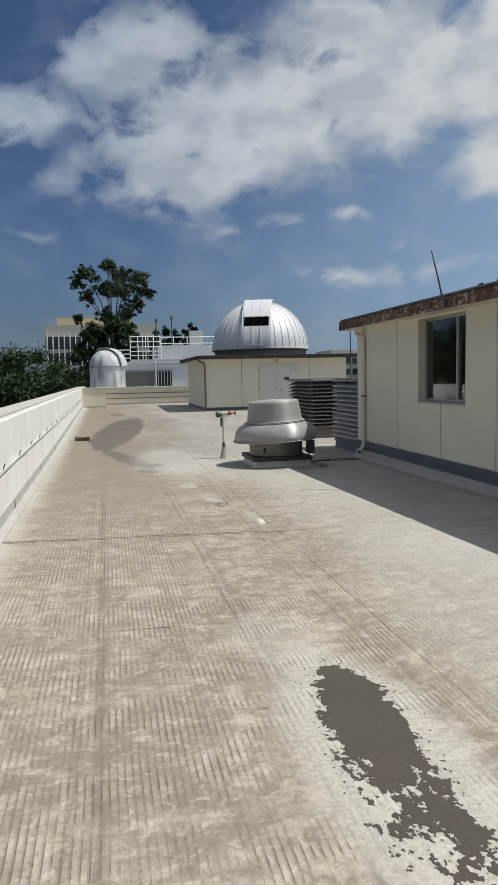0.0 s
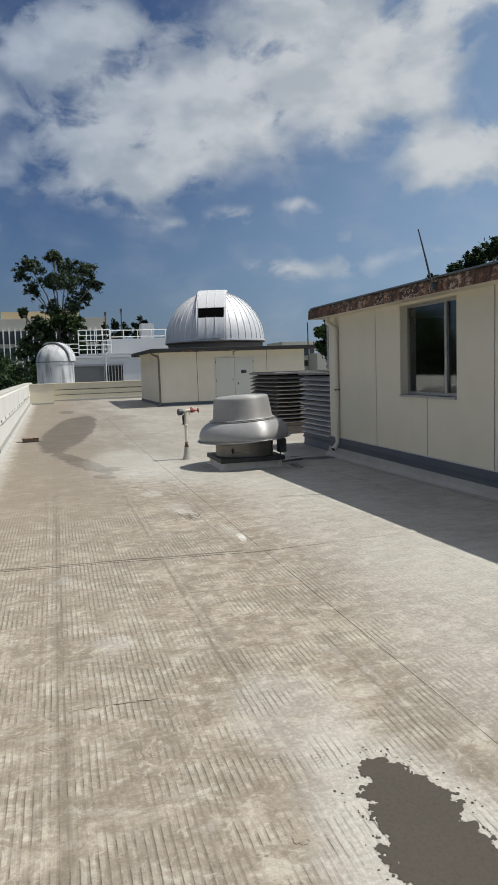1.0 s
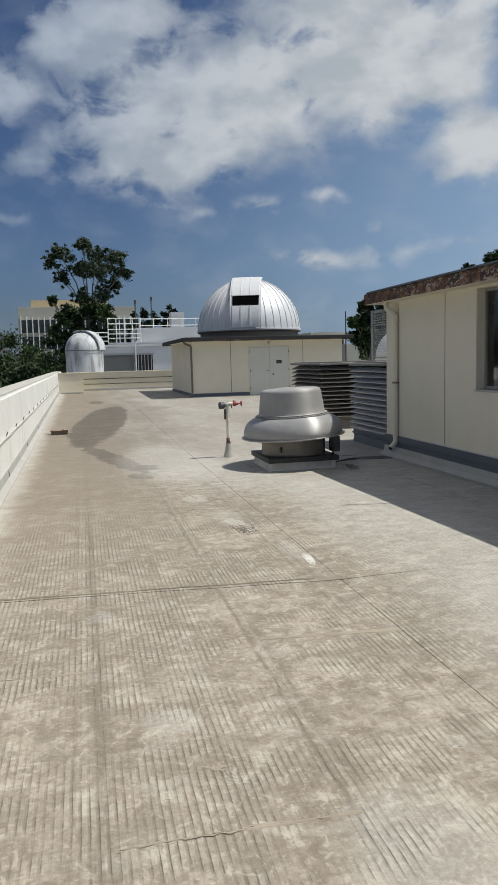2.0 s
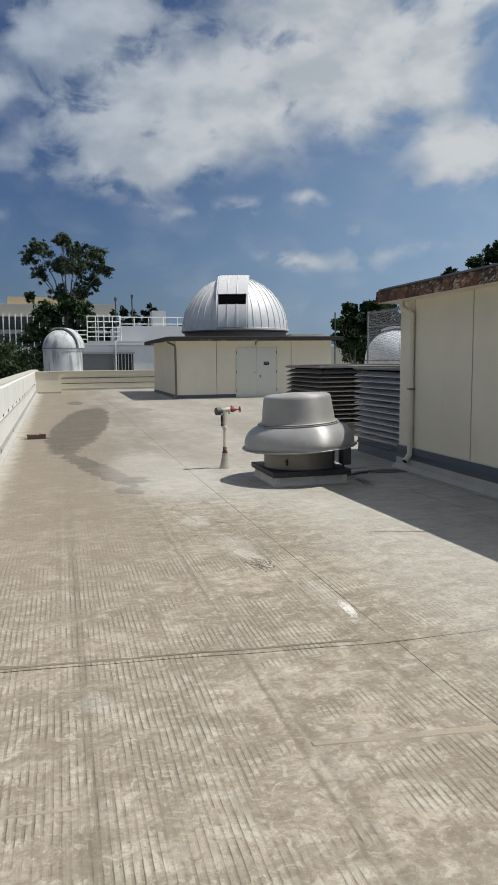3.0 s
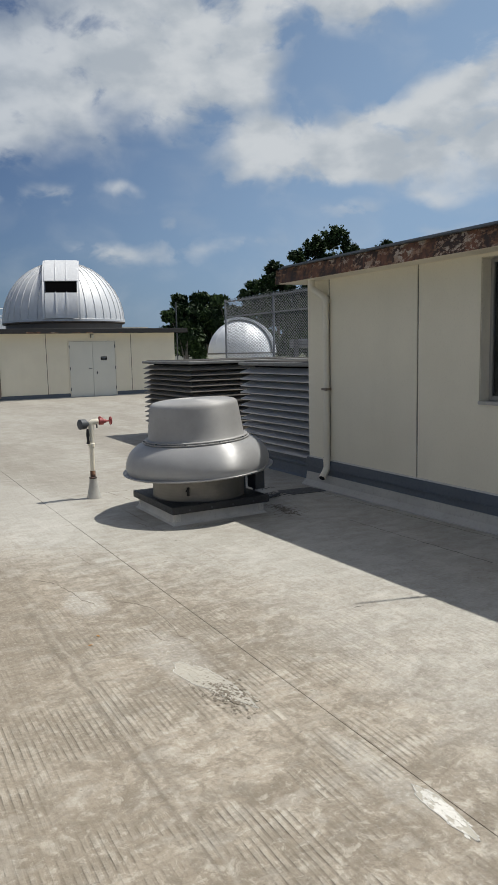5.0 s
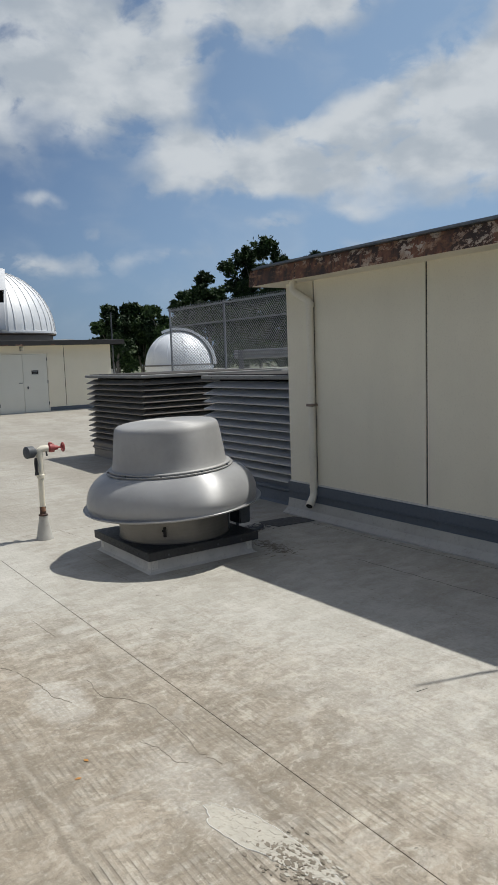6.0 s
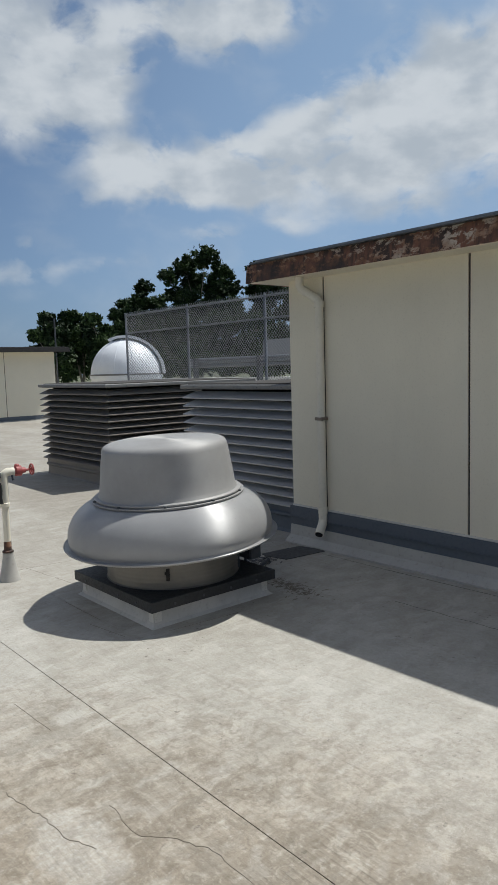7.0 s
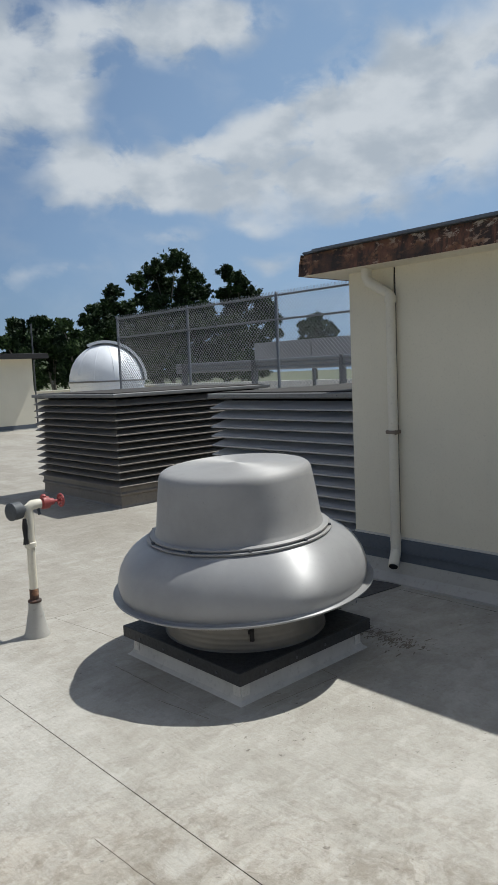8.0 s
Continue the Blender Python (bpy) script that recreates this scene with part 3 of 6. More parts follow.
def make_setting():
    bm = bmesh.new()
    bmesh.ops.create_circle(bm, cap_ends=True, segments=64, radius=3000.0, matrix=Matrix.Translation((0, 0, GROUND)))
    tagged(part("ground", bm, GRASS, None, "distant scrub-covered ground far below the roof"), category="ground", kind="structure")

    floor = tagged(part("floor", roof_slab(), ROOFING, None, "weathered grey-beige coated flat roof with brown dirt stains"), category="roof deck", kind="structure")
    make_sheets(floor)

    bm = bmesh.new()
    for lo, hi in (((-1.62, -9, GROUND), (-1.18, 46.2, -0.24)), ((-1.18, 45.8, GROUND), (24, 46.2, -0.24)), ((23.6, -9, GROUND), (24, 45.8, -0.24)), ((-1.18, -9, GROUND), (23.6, -8.6, -0.24))):
        box(bm, lo, hi)
    tagged(part("wall_outer", bm, WHITE_WALL, None, "pale outer walls below the roof edge"), category="wall", kind="structure")


def roof_slab():
    bm = bmesh.new()
    ys = [-9, 15, 46.2]
    top = [[bm.verts.new((x, y, roof_z(y) - 0.010)) for x in (-1.62, 24)] for y in ys]
    low = [[bm.verts.new((x, y, -0.24)) for x in (-1.62, 24)] for y in ys]
    for k in range(2):
        bm.faces.new((top[k][0], top[k][1], top[k + 1][1], top[k + 1][0]))
        bm.faces.new((low[k][0], low[k + 1][0], low[k + 1][1], low[k][1]))
        for s in (0, 1):
            bm.faces.new((top[k][s], top[k + 1][s], low[k + 1][s], low[k][s]))
    for k in (0, 2):
        bm.faces.new((top[k][0], top[k][1], low[k][1], low[k][0]))
    return bm


SEAMS = ((4.72, -4.0, 13.0), (4.13, 9.9, 11.7))
# first entry: dark line drawn where the whip aerial's shadow falls
CUTS_AND_SHADOW = (((2.67, 9.735), (3.20, 9.67)), ((2.42, 13.43), (2.42, 12.89)), ((2.33, 12.87), (2.385, 12.50)), ((2.65, 12.38), (3.19, 12.335), (3.21, 12.47)), ((2.19, 14.56), (2.59, 14.53), (3.04, 14.48)), ((2.59, 14.53), (2.66, 13.98), (2.68, 13.72)), ((1.49, 12.1), (1.51, 11.7)))


def make_sheets(floor):
    """Roofing sheets laid side by side, with open or lapped seams between them."""
    rng = random.Random(4)
    columns = (
        (-1.18, -0.03, (-9, -2.2, 1.3, 5.05, 7.62, 11.2, 15, 19.5, 25, 31, 37, 45.8)),
        (-0.03, 0.88, (-9, -3.0, 0.6, 2.6, 4.79, 7.52, 9.9, 13.1, 15, 18.2, 23, 29, 35, 45.8)),
        (0.88, 1.765, (-9, -1.0, 2.2, 5.35, 7.42, 10.3, 15, 20.4, 27, 33, 45.8)),
        (1.765, 3.05, (-9, -2.0, 4.2, 7.34, 9.69, 12.2, 15, 21.6, 28, 34, 45.8)),
        (3.05, 4.93, (-9, -2.0, 4.2, 6.2, 9.69, 12.2, 15, 17.0, 22, 29, 36, 45.8)),
        (4.93, 8.8, (-9, 4.2, 12.2, 13.4, 15, 21, 27.5, 45.8)),
        (8.8, 23.6, (-9, 15, 45.8)),
    )
    for x0, x1, ys in columns:
        for y0, y1 in zip(ys, ys[1:]):
            bm = bmesh.new()
            lift = rng.uniform(-0.0005, 0.0005)
            gl, gr, ge = (0.0021 if abs(x0 - 1.765) < 0.01 else 0.0), (0.0021 if abs(x1 - 1.765) < 0.01 else 0.0), 0.0
            nx, ny = (6, max(1, int((y1 - y0) / 0.35))) if 1.7 < x0 < 3.0 and y0 < 12 else (1, 1)
            xa, xb = x0 + gl, x1 - gr

            def deck(u, v):
                x, y = xa + (xb - xa) * u / nx, y0 + (y1 - y0) * v / ny
                return x, y, roof_z(y, x if x < 8 else 0.0) + lift

            top = [[bm.verts.new(deck(u, v)) for u in range(nx + 1)] for v in range(ny + 1)]
            for v in range(ny):
                for u in range(nx):
                    bm.faces.new((top[v][u], top[v][u + 1], top[v + 1][u + 1], top[v + 1][u]))
            edge = [top[0][u] for u in range(nx)] + [top[v][nx] for v in range(ny)] + [top[ny][u] for u in range(nx, 0, -1)] + [top[v][0] for v in range(ny, 0, -1)]
            low = [bm.verts.new((q.co.x, q.co.y, q.co.z - 0.009 - lift)) for q in edge]
            for k in range(len(edge)):
                j = (k + 1) % len(edge)
                bm.faces.new((low[k], low[j], edge[j], edge[k]))
            part("sheet", bm, ROOFING, floor, smooth=0)
    # lapped joints: a low ridge with a ragged far edge and an open near edge
    for x, y0, y1 in SEAMS:
        part("seam_and_shadow_line", tube([(x + 0.006 * math.sin(k * 1.7), y0 + (y1 - y0) * k / 24, roof_z(y0 + (y1 - y0) * k / 24, x) + 0.0002) for k in range(25)], 0.0013, 4), JOINT, floor)
    # sheet cuts, and the thicker dark line painted as the aerial's shadow
    for line in CUTS_AND_SHADOW:
        pts = []
        for a, b in zip(line, line[1:]):
            pts += [(a[0] + (b[0] - a[0]) * k / 8 + 0.004 * noise.noise((k, a[0] * 9, 0)), a[1] + (b[1] - a[1]) * k / 8, roof_z(a[1], a[0]) + 0.0004 + 0.002 * (2.2 < a[0] < 3.8 and 12.3 < a[1] < 13.7)) for k in range(9)]
        part("seam_and_shadow_line", tube(pts, 0.0026 if line[0][1] < 10 else 0.0011, 4), JOINT if line[0][1] < 10 else LAP, floor)
    rng = random.Random(8)
    for x0, x1, near, far, lift, mat, line in (
        (-1.15, 4.74, (7.535, -0.10), (7.71, -0.115), 0.0045, ROOFING, 1), (-1.15, 1.58, (7.562, -0.088), (7.600, -0.092), 0.0085, LAP, 0),
        (0.90, 1.76, (6.53, -0.12), (6.56, -0.11), 0.0055, LAP_SOFT, 0), (-0.02, 0.87, (4.80, -0.03), (4.815, -0.02), 0.0045, LAP_SOFT, 0),
        (-1.1, -0.10, (6.25, -0.06), (6.27, -0.06), 0.0040, LAP_SOFT, 0), (1.78, 4.6, (9.70, -0.02), (9.73, -0.02), 0.0022, ROOFING, 0), (0.9, 1.76, (5.36, -0.05), (5.40, -0.05), 0.0022, ROOFING, 0)):
        bm = bmesh.new()
        rows, n_seg = [], int((x1 - x0) / 0.03)
        for k in range(n_seg + 1):
            x = x0 + (x1 - x0) * k / n_seg
            ya = near[0] + near[1] * x + 0.012 * noise.noise((x * 2.2, near[0], 0))
            yb = far[0] + far[1] * x + (0.25 * (far[0] - near[0])) * noise.noise((x * 1.7, far[0], 5)) + 0.018 * noise.noise((x * 9, far[0], 2)) + rng.uniform(-0.006, 0.006)
            d = roof_z(ya, x)
            z = lift * (0.8 + 0.5 * noise.noise((x * 4, 1, near[0])))
            rows.append([bm.verts.new(v) for v in ((x, ya, d), (x, ya + 0.004, d + z), (x, (ya + yb) / 2, d + z * 0.8), (x, yb - 0.012, d + z), (x, yb, d))])
        for p, q in zip(rows, rows[1:]):
            for k in range(4):
                bm.faces.new((p[k], q[k], q[k + 1], p[k + 1]))
        part("lap_strip", bm, mat, floor, smooth=30)
        if not line:
            continue
        bm = bmesh.new()
        pts = [(r[0], near[0] + near[1] * r[0] + 0.012 * noise.noise((r[0] * 2.2, near[0], 0)) - 0.002, roof_z(near[0], r[0]) + 0.0005) for r in [(x0 + (x1 - x0) * k / n_seg,) for k in range(n_seg + 1)]]
        part("seam_and_shadow_line", tube(pts, 0.0018, 4, bm), JOINT, floor)


make_setting()


# ---- parapets ----
def make_parapets():
    top, xi, xo = 1.20, -1.14, -1.60
    left = tagged(part("wall_left", boxes(((xo, -9, -0.24), (xi, 46.2, top + 0.02)), bevel=0.05), PARAPET, None, "whitewashed rendered parapet wall with dirty runs"), category="parapet", kind="structure")
    part("coping", boxes(((xo + 0.03, -9, top + 0.014), (xi - 0.042, 46.2, top + 0.026)), bevel=0.005), COPING, left, "stained lichen-grey top coat")
    # counterflashing lip with wire ties, and the pale skirt at the foot
    bm = boxes(((xi, -9, 0.62), (xi + 0.018, 39.3, 0.645)), ((xi, -9, 0.645), (xi + 0.008, 39.3, 0.68)), bevel=0.004)
    part("flashing_lip", bm, PARAPET, left, "painted metal counterflashing lip")
    part("cable", tube([(xi + 0.016 + 0.003 * math.sin(k * 2.1), -9 + 48.3 * k / 90, 0.612 + 0.004 * math.sin(k * 1.3)) for k in range(91)], 0.008, 6), COPING, left, "dirty cable under the lip")
    rng = random.Random(2)
    y = 1.0
    while y < 38:
        pts = [(xi + 0.012 + 0.022 * math.sin(math.pi * k / 6), y + 0.09 * k / 6, 0.625 + 0.06 * math.sin(math.pi * k / 6) + 0.035 * k / 6) for k in range(7)]
        part("wire_tie", tube(pts, 0.006, 5), BLACK, left, "dark bent wire tie")
        y += 1.5 + rng.uniform(-0.12, 0.12)
    bm = bmesh.new()
    prof = [(xi, 0.17), (xi + 0.012, 0.17), (xi + 0.022, 0.06), (xi + 0.10, 0.012), (xi + 0.10, -0.012), (xi, -0.012)]
    ends = [[bm.verts.new((x, y, z + roof_z(y))) for x, z in prof] for y in (-9, 15, 39.3)]
    for a, b in zip(ends, ends[1:]):
        for k in range(len(prof)):
            j = (k + 1) % len(prof)
            bm.faces.new((a[k], a[j], b[j], b[k]))
    part("skirt", bm, PALE_FLASH, left, "pale membrane skirt at the wall foot")
    y = 2.0
    while y < 30:
        part("fastener", tube([(xi + 0.018, y, 0.04), (xi + 0.026, y, 0.07), (xi + 0.02, y + 0.01, 0.15)], 0.005, 5), GREY_DARK, left)
        y += 3.7

    far = tagged(part("wall_far", boxes(((-1.14, 39.4, -0.2), (0.05, 39.8, 1.16)), ((0.05, 42.6, -0.2), (23.6, 43.0, 1.12)), ((-0.32, 39.8, -0.2), (0.05, 42.6, 1.14)), bevel=0.012), CREAM, None, "cream rendered parapet across the roof end"), category="parapet", kind="structure")
    part("coping", boxes(((-1.16, 39.36, 1.16), (0.09, 39.84, 1.21)), ((0.05, 42.56, 1.12), (23.6, 43.04, 1.17)), bevel=0.01), CREAM_TRIM, far)
    part("flashing_lip", boxes(((0.09, 42.56, 0.78), (23.6, 42.6, 0.81)), ((0.09, 42.57, 0.50), (23.6, 42.6, 0.52)), bevel=0.004), JOINT, far)
    part("skirt", boxes(((0.09, 42.3, 0.1), (23.6, 42.6, 0.26)), ((-1.1, 39.3, 0.1), (0.05, 39.4, 0.22)), bevel=0.02), PALE_FLASH, far, "pale membrane skirt at the wall foot")
    tagged(part("wall_back", boxes(((-1.14, -9, -0.2), (23.6, -8.6, 1.2)), bevel=0.012), PARAPET, None, "whitewashed parapet behind the roof"), category="parapet", kind="structure")
    tagged(part("wall_right", boxes(((23.6, -9, -0.24), (24, 46.2, 1.2)), bevel=0.012), PARAPET, None, "whitewashed parapet along the far side"), category="parapet", kind="structure")


make_parapets()


# ---- the annex ----
AX, AY0, AY1 = 4.93, -6.0, 13.57


def make_annex():
    ax, y0, y1 = AX, AY0, AY1
    wy0, wy1, wz0, wz1 = 9.30, 10.81, 1.17, 2.47
    annex = thing("annex", "cream panelled rooftop annex with a rust-streaked brown fascia", "building", (ax, y1, 0))
    inv = Matrix.Translation((-ax, -y1, 0))

    def add(name, bm, mat, label="", parent=None, smooth=35.0):
        bmesh.ops.transform(bm, matrix=inv, verts=bm.verts)
        return part(name, bm, mat, parent or annex, label, smooth)

    # last entry is no panel joint: a dark line for the downspout's shadow gap
    joints = [-2.7, 0.1, 2.9, 5.7, 8.50, 10.04, 11.62, 13.122]
    t = 0.16
    wall = bmesh.new()
    box(wall, (ax + 0.012, y0, 0.0), (ax + t, y1 - 0.012, wz0))
    box(wall, (ax + 0.012, y0, wz1), (ax + t, y1 - 0.012, 2.60))
    box(wall, (ax + 0.012, y0, wz0), (ax + t, wy0, wz1))
    box(wall, (ax + 0.012, wy1, wz0), (ax + t, y1 - 0.012, wz1))
    box(wall, (ax + t, y1 - t, 0), (9.2, y1 - 0.012, 2.60))
    box(wall, (9.2 - t, y0 + t, 0), (9.2, y1 - t, 2.60))
    box(wall, (ax + t, y0, 0), (9.2, y0 + t, 2.60))
    add("wall", wall, JOINT, "dark recess behind the panel joints", smooth=0)
    # stucco panels with open joints, cut round the window; the last gap paints pipe shade
    g = 0.010
    edges = [y0] + joints + [y1]
    for a, b in zip(edges, edges[1:]):
        lo, hi = a + (g if a > y0 else 0), b - (g if b < y1 else 0.0118)
        if a >= 8.4 and b <= 11.7 and a < 11:
            rects = []
            z_low = (0.36, wz0 - 0.0)
            rects.append((lo, hi, *z_low))
            if b > 11:
                rects.append((max(lo, wy1), hi, wz0, 2.53))
                rects.append((lo, wy1, wz1, 2.53))
            else:
                rects.append((lo, wy0, wz0, 2.53))
                rects.append((wy0, hi + g * 2, wz1, 2.53))
            bm = bmesh.new()
            for p, q, r, s in rects:
                box(bm, (ax, p, r), (ax + 0.0118, q, s))
        else:
            bm = boxes(((ax, lo, 0.36), (ax + 0.0118, hi, 2.53)))
        add("panel", bm, CREAM, smooth=0)
    add("panel", boxes(((ax + 0.0002, y1 - 0.0116, 0.36), (9.2, y1, 2.529))), CREAM, smooth=0)

    # base: pale line, blue-grey flashing and skirt on the deck
    add("base_flashing", boxes(((ax - 0.028, y0, 0.150), (ax + 0.011, y1 + 0.03, 0.345)), ((ax - 0.045, y0, 0.235), (ax - 0.028, y1 + 0.04, 0.25)), bevel=0.006), BLUE_FLASH, "blue-grey metal base flashing")
    add("weep_strip", boxes(((ax - 0.012, y0, 0.345), (ax + 0.011, y1 + 0.008, 0.362)), bevel=0.003), CHALK)
    bm = bmesh.new()
    prof = [(ax - 0.028, 0.165), (ax - 0.04, 0.165), (ax - 0.055, 0.14), (ax - 0.13, 0.128), (ax - 0.13, -0.01), (ax - 0.028, -0.01)]
    tall = [(0.0, 0.0, 0.0, 0.0, 0.0, 0.0), (0.0, 0.0, -0.07, -0.114, 0.0, 0.0)]
    ends = [[bm.verts.new((x, y, z + e)) for (x, z), e in zip(prof, extra)] for y, extra in zip((y0, y1), tall)]
    for k in range(len(prof)):
        j = (k + 1) % len(prof)
        bm.faces.new((ends[0][k], ends[0][j], ends[1][j], ends[1][k]))
    bm.faces.new(ends[0])
    bm.faces.new(ends[1][::-1])
    add("skirt", bm, PALE_FLASH, "coated membrane skirt along the wall foot")

    # roof slab, soffit, fascia with worn edges
    ex, ey = 4.655, 13.88
    add("soffit", boxes(((ex + 0.03, y0 - 0.3, 2.50), (9.5, ey - 0.03, 2.53)), bevel=0.004), CREAM_TRIM, "cream painted soffit")
    bm = bmesh.new()
    segs = 44
    for side in range(2):
        rows = []
        for k in range(segs + 1):
            u = k / segs
            wob = 0.006 * noise.noise((u * 40, side * 9.0, 0)) if 0 < k < segs else 0
            if side == 0:
                base = (ex, ey + (y0 - 0.3 - ey) * u)
                nrm = (-1, 0)
            else:
                base = (ex + (9.5 - ex) * u, ey)
                nrm = (0, 1)
            rows.append([bm.verts.new((base[0] + nrm[0] * o, base[1] + nrm[1] * o, z)) for o, z in ((-0.034, 2.506), (0.0 + wob, 2.500 + wob * 0.6), (-0.012 + wob, 2.60), (-0.034, 2.672))])
        for a, b in zip(rows, rows[1:]):
            for k in range(3):
                bm.faces.new((a[k], b[k], b[k + 1], a[k + 1]))
        bm.faces.new(rows[0])
    add("fascia", bm, RUST, "rust-stained peeling brown fascia")
    add("roof", boxes(((ex + 0.036, y0 - 0.28, 2.532), (9.48, ey - 0.036, 2.674))), GREY_DARK, "dark roof deck")
    add("drip_edge", boxes(((ex - 0.012, y0 - 0.3, 2.676), (ex + 0.16, ey - 0.16, 2.70)), ((ex + 0.02, ey - 0.16, 2.676), (9.5, ey - 0.03, 2.695)), bevel=0.005), GALV, "grey metal drip edge")

    # window
    win = tagged(new("window"), "sliding window in a grey aluminium frame")
    win.parent = annex
    fx = ax + 0.115
    add("reveal", boxes(((ax + 0.0122, wy1 - 0.004, wz0), (fx + 0.04, wy1 + 0.02, wz1)), ((ax + 0.0122, wy0 - 0.02, wz0), (fx + 0.04, wy0 + 0.004, wz1)), ((ax + 0.0122, wy0, wz1 - 0.004), (fx + 0.04, wy1, wz1 + 0.02))), CREAM_TRIM, "", win, smooth=0)
    add("sill", boxes(((ax - 0.02, wy0 - 0.0, wz0 - 0.012), (fx + 0.04, wy1, wz0 + 0.018)), bevel=0.005), ALU_FRAME, "", win)
    f = 0.042
    add("frame", boxes(((fx, wy0 + 0.005, wz0 + 0.019), (fx + 0.035, wy0 + f, wz1 - 0.005)), ((fx, wy1 - f, wz0 + 0.019), (fx + 0.035, wy1 - 0.005, wz1 - 0.005)), ((fx, wy0 + f, wz0 + 0.019), (fx + 0.035, wy1 - f, wz0 + f + 0.018)), ((fx, wy0 + f, wz1 - f), (fx + 0.035, wy1 - f, wz1 - 0.005)), bevel=0.004), ALU_FRAME, "", win)
    ym = 9.74
    add("mullion", boxes(((fx - 0.008, ym - 0.03, wz0 + f + 0.02), (fx + 0.034, ym + 0.03, wz1 - f - 0.002)), bevel=0.004), ALU_FRAME, "", win)
    for a, b, dx in ((wy0 + f, ym - 0.03, 0.022), (ym + 0.03, wy1 - f, 0.014)):
        pane = add("pane", boxes(((fx + dx, a - 0.003, wz0 + f + 0.01), (fx + dx + 0.006, b + 0.003, wz1 - f + 0.006))), GLASS, "dark reflecting glass", win, smooth=0)
        pane.visible_shadow = False
    add("room_lining", boxes(((ax + t + 0.004, y0 + t + 0.004, 0.01), (9.2 - t - 0.004, y1 - t - 0.004, 0.03)), ((ax + t + 0.004, y0 + t + 0.004, 2.47), (9.2 - t - 0.004, y1 - t - 0.004, 2.49)), ((7.2, y0 + t + 0.1, 0.03), (7.25, y1 - t - 0.1, 2.47))), ROOM, "dim interior partition", smooth=0)

    # downspout
    px = ax - 0.046
    pipe = thing("downspout", "cream painted downspout strapped to the annex wall", "downspout", (px, 13.13, 0.1))
    loc = Matrix.Translation((-px, -13.11, -0.1))

    def dpart(name, bm, mat, label=""):
        bmesh.ops.transform(bm, matrix=loc, verts=bm.verts)
        return part(name, bm, mat, pipe, label)

    dpart("outlet", tube([(px - 0.085, 13.27, 2.50), (px - 0.085, 13.27, 2.43), (px - 0.08, 13.26, 2.40), (px, 13.135, 2.30), (px, 13.112, 2.275), (px, 13.11, 2.24)], 0.041, 14), CREAM_TRIM)
    dpart("pipe", tube([(px, 13.11, 2.25), (px, 13.11, 0.32)], 0.038, 14), CREAM_TRIM)
    dpart("collar", tube([(px, 13.11, 2.225), (px, 13.11, 2.275)], 0.048, 14), CREAM_TRIM)
    dpart("collar", tube([(px, 13.11, 0.33), (px, 13.11, 0.39)], 0.045, 14), CREAM_TRIM)
    dpart("shoe", tube([(px, 13.11, 0.36), (px, 13.11, 0.27), (px - 0.02, 13.10, 0.235), (px - 0.11, 13.06, 0.155)], 0.042, 14), CREAM_TRIM)
    dpart("outlet_mouth", tube([(px - 0.1101, 13.06, 0.1549), (px - 0.113, 13.0586, 0.152)], 0.036, 14), BLACK)
    dpart("strap", boxes(((px - 0.044, 13.066, 1.20), (px + 0.045, 13.154, 1.228)), ((px - 0.047, 13.055, 1.195), (px - 0.03, 13.068, 1.233)), bevel=0.003), BRONZE, "rusted pipe strap")
    rng = random.Random(9)
    splash = part("drain_stain", prism([(4.36, 13.08), (4.55, 13.06), (4.80, 13.03), (4.84, 13.05), (4.79, 13.20), (4.76, 13.33), (4.55, 13.36), (4.33, 13.38), (4.31, 13.30)], 0.0012, 0.007), TAR)
    for sx, sy, rx, ry, many in ((4.18, 13.22, 0.15, 0.14, 170), (3.82, 12.50, 0.14, 0.30, 230), (4.22, 13.62, 0.16, 0.05, 40)):
        bm = bmesh.new()
        for k in range(many):
            s = rng.uniform(0.003, 0.013)
            prism(blob_outline(sx + rng.gauss(0, 0.5) * rx, sy + rng.gauss(0, 0.5) * ry, s * rng.uniform(1.0, 3.0), s * 0.4, rng, 8, 0.6, rng.uniform(-0.5, 0.7)), 0.0006, rng.uniform(0.0015, 0.003), bm)
        tagged(part("tar_scab", bm, TAR if sy > 13 else LAP, None, smooth=0), "cracked black tar scabs beside the fan curb", "roof patch", kind="structure")
    tagged(splash, "dark damp tar patch under the downspout", "roof patch", kind="structure")

    # whip aerial on the fascia
    base = Vector((4.625, 9.33, 2.50))
    rod = thing("whip_aerial", "thin leaning whip aerial clamped to the fascia", "aerial", tuple(base))
    part("rod", tube([(0, 0, 0.03), (-0.065, 0.06, 0.42), (-0.13, 0.125, 0.79)], [0.015, 0.012, 0.008], 8), GREY_DARK, rod)
    part("clamp", boxes(((-0.02, -0.02, 0.03), (0.045, 0.02, 0.13)), bevel=0.004), GALV, rod)


make_annex()


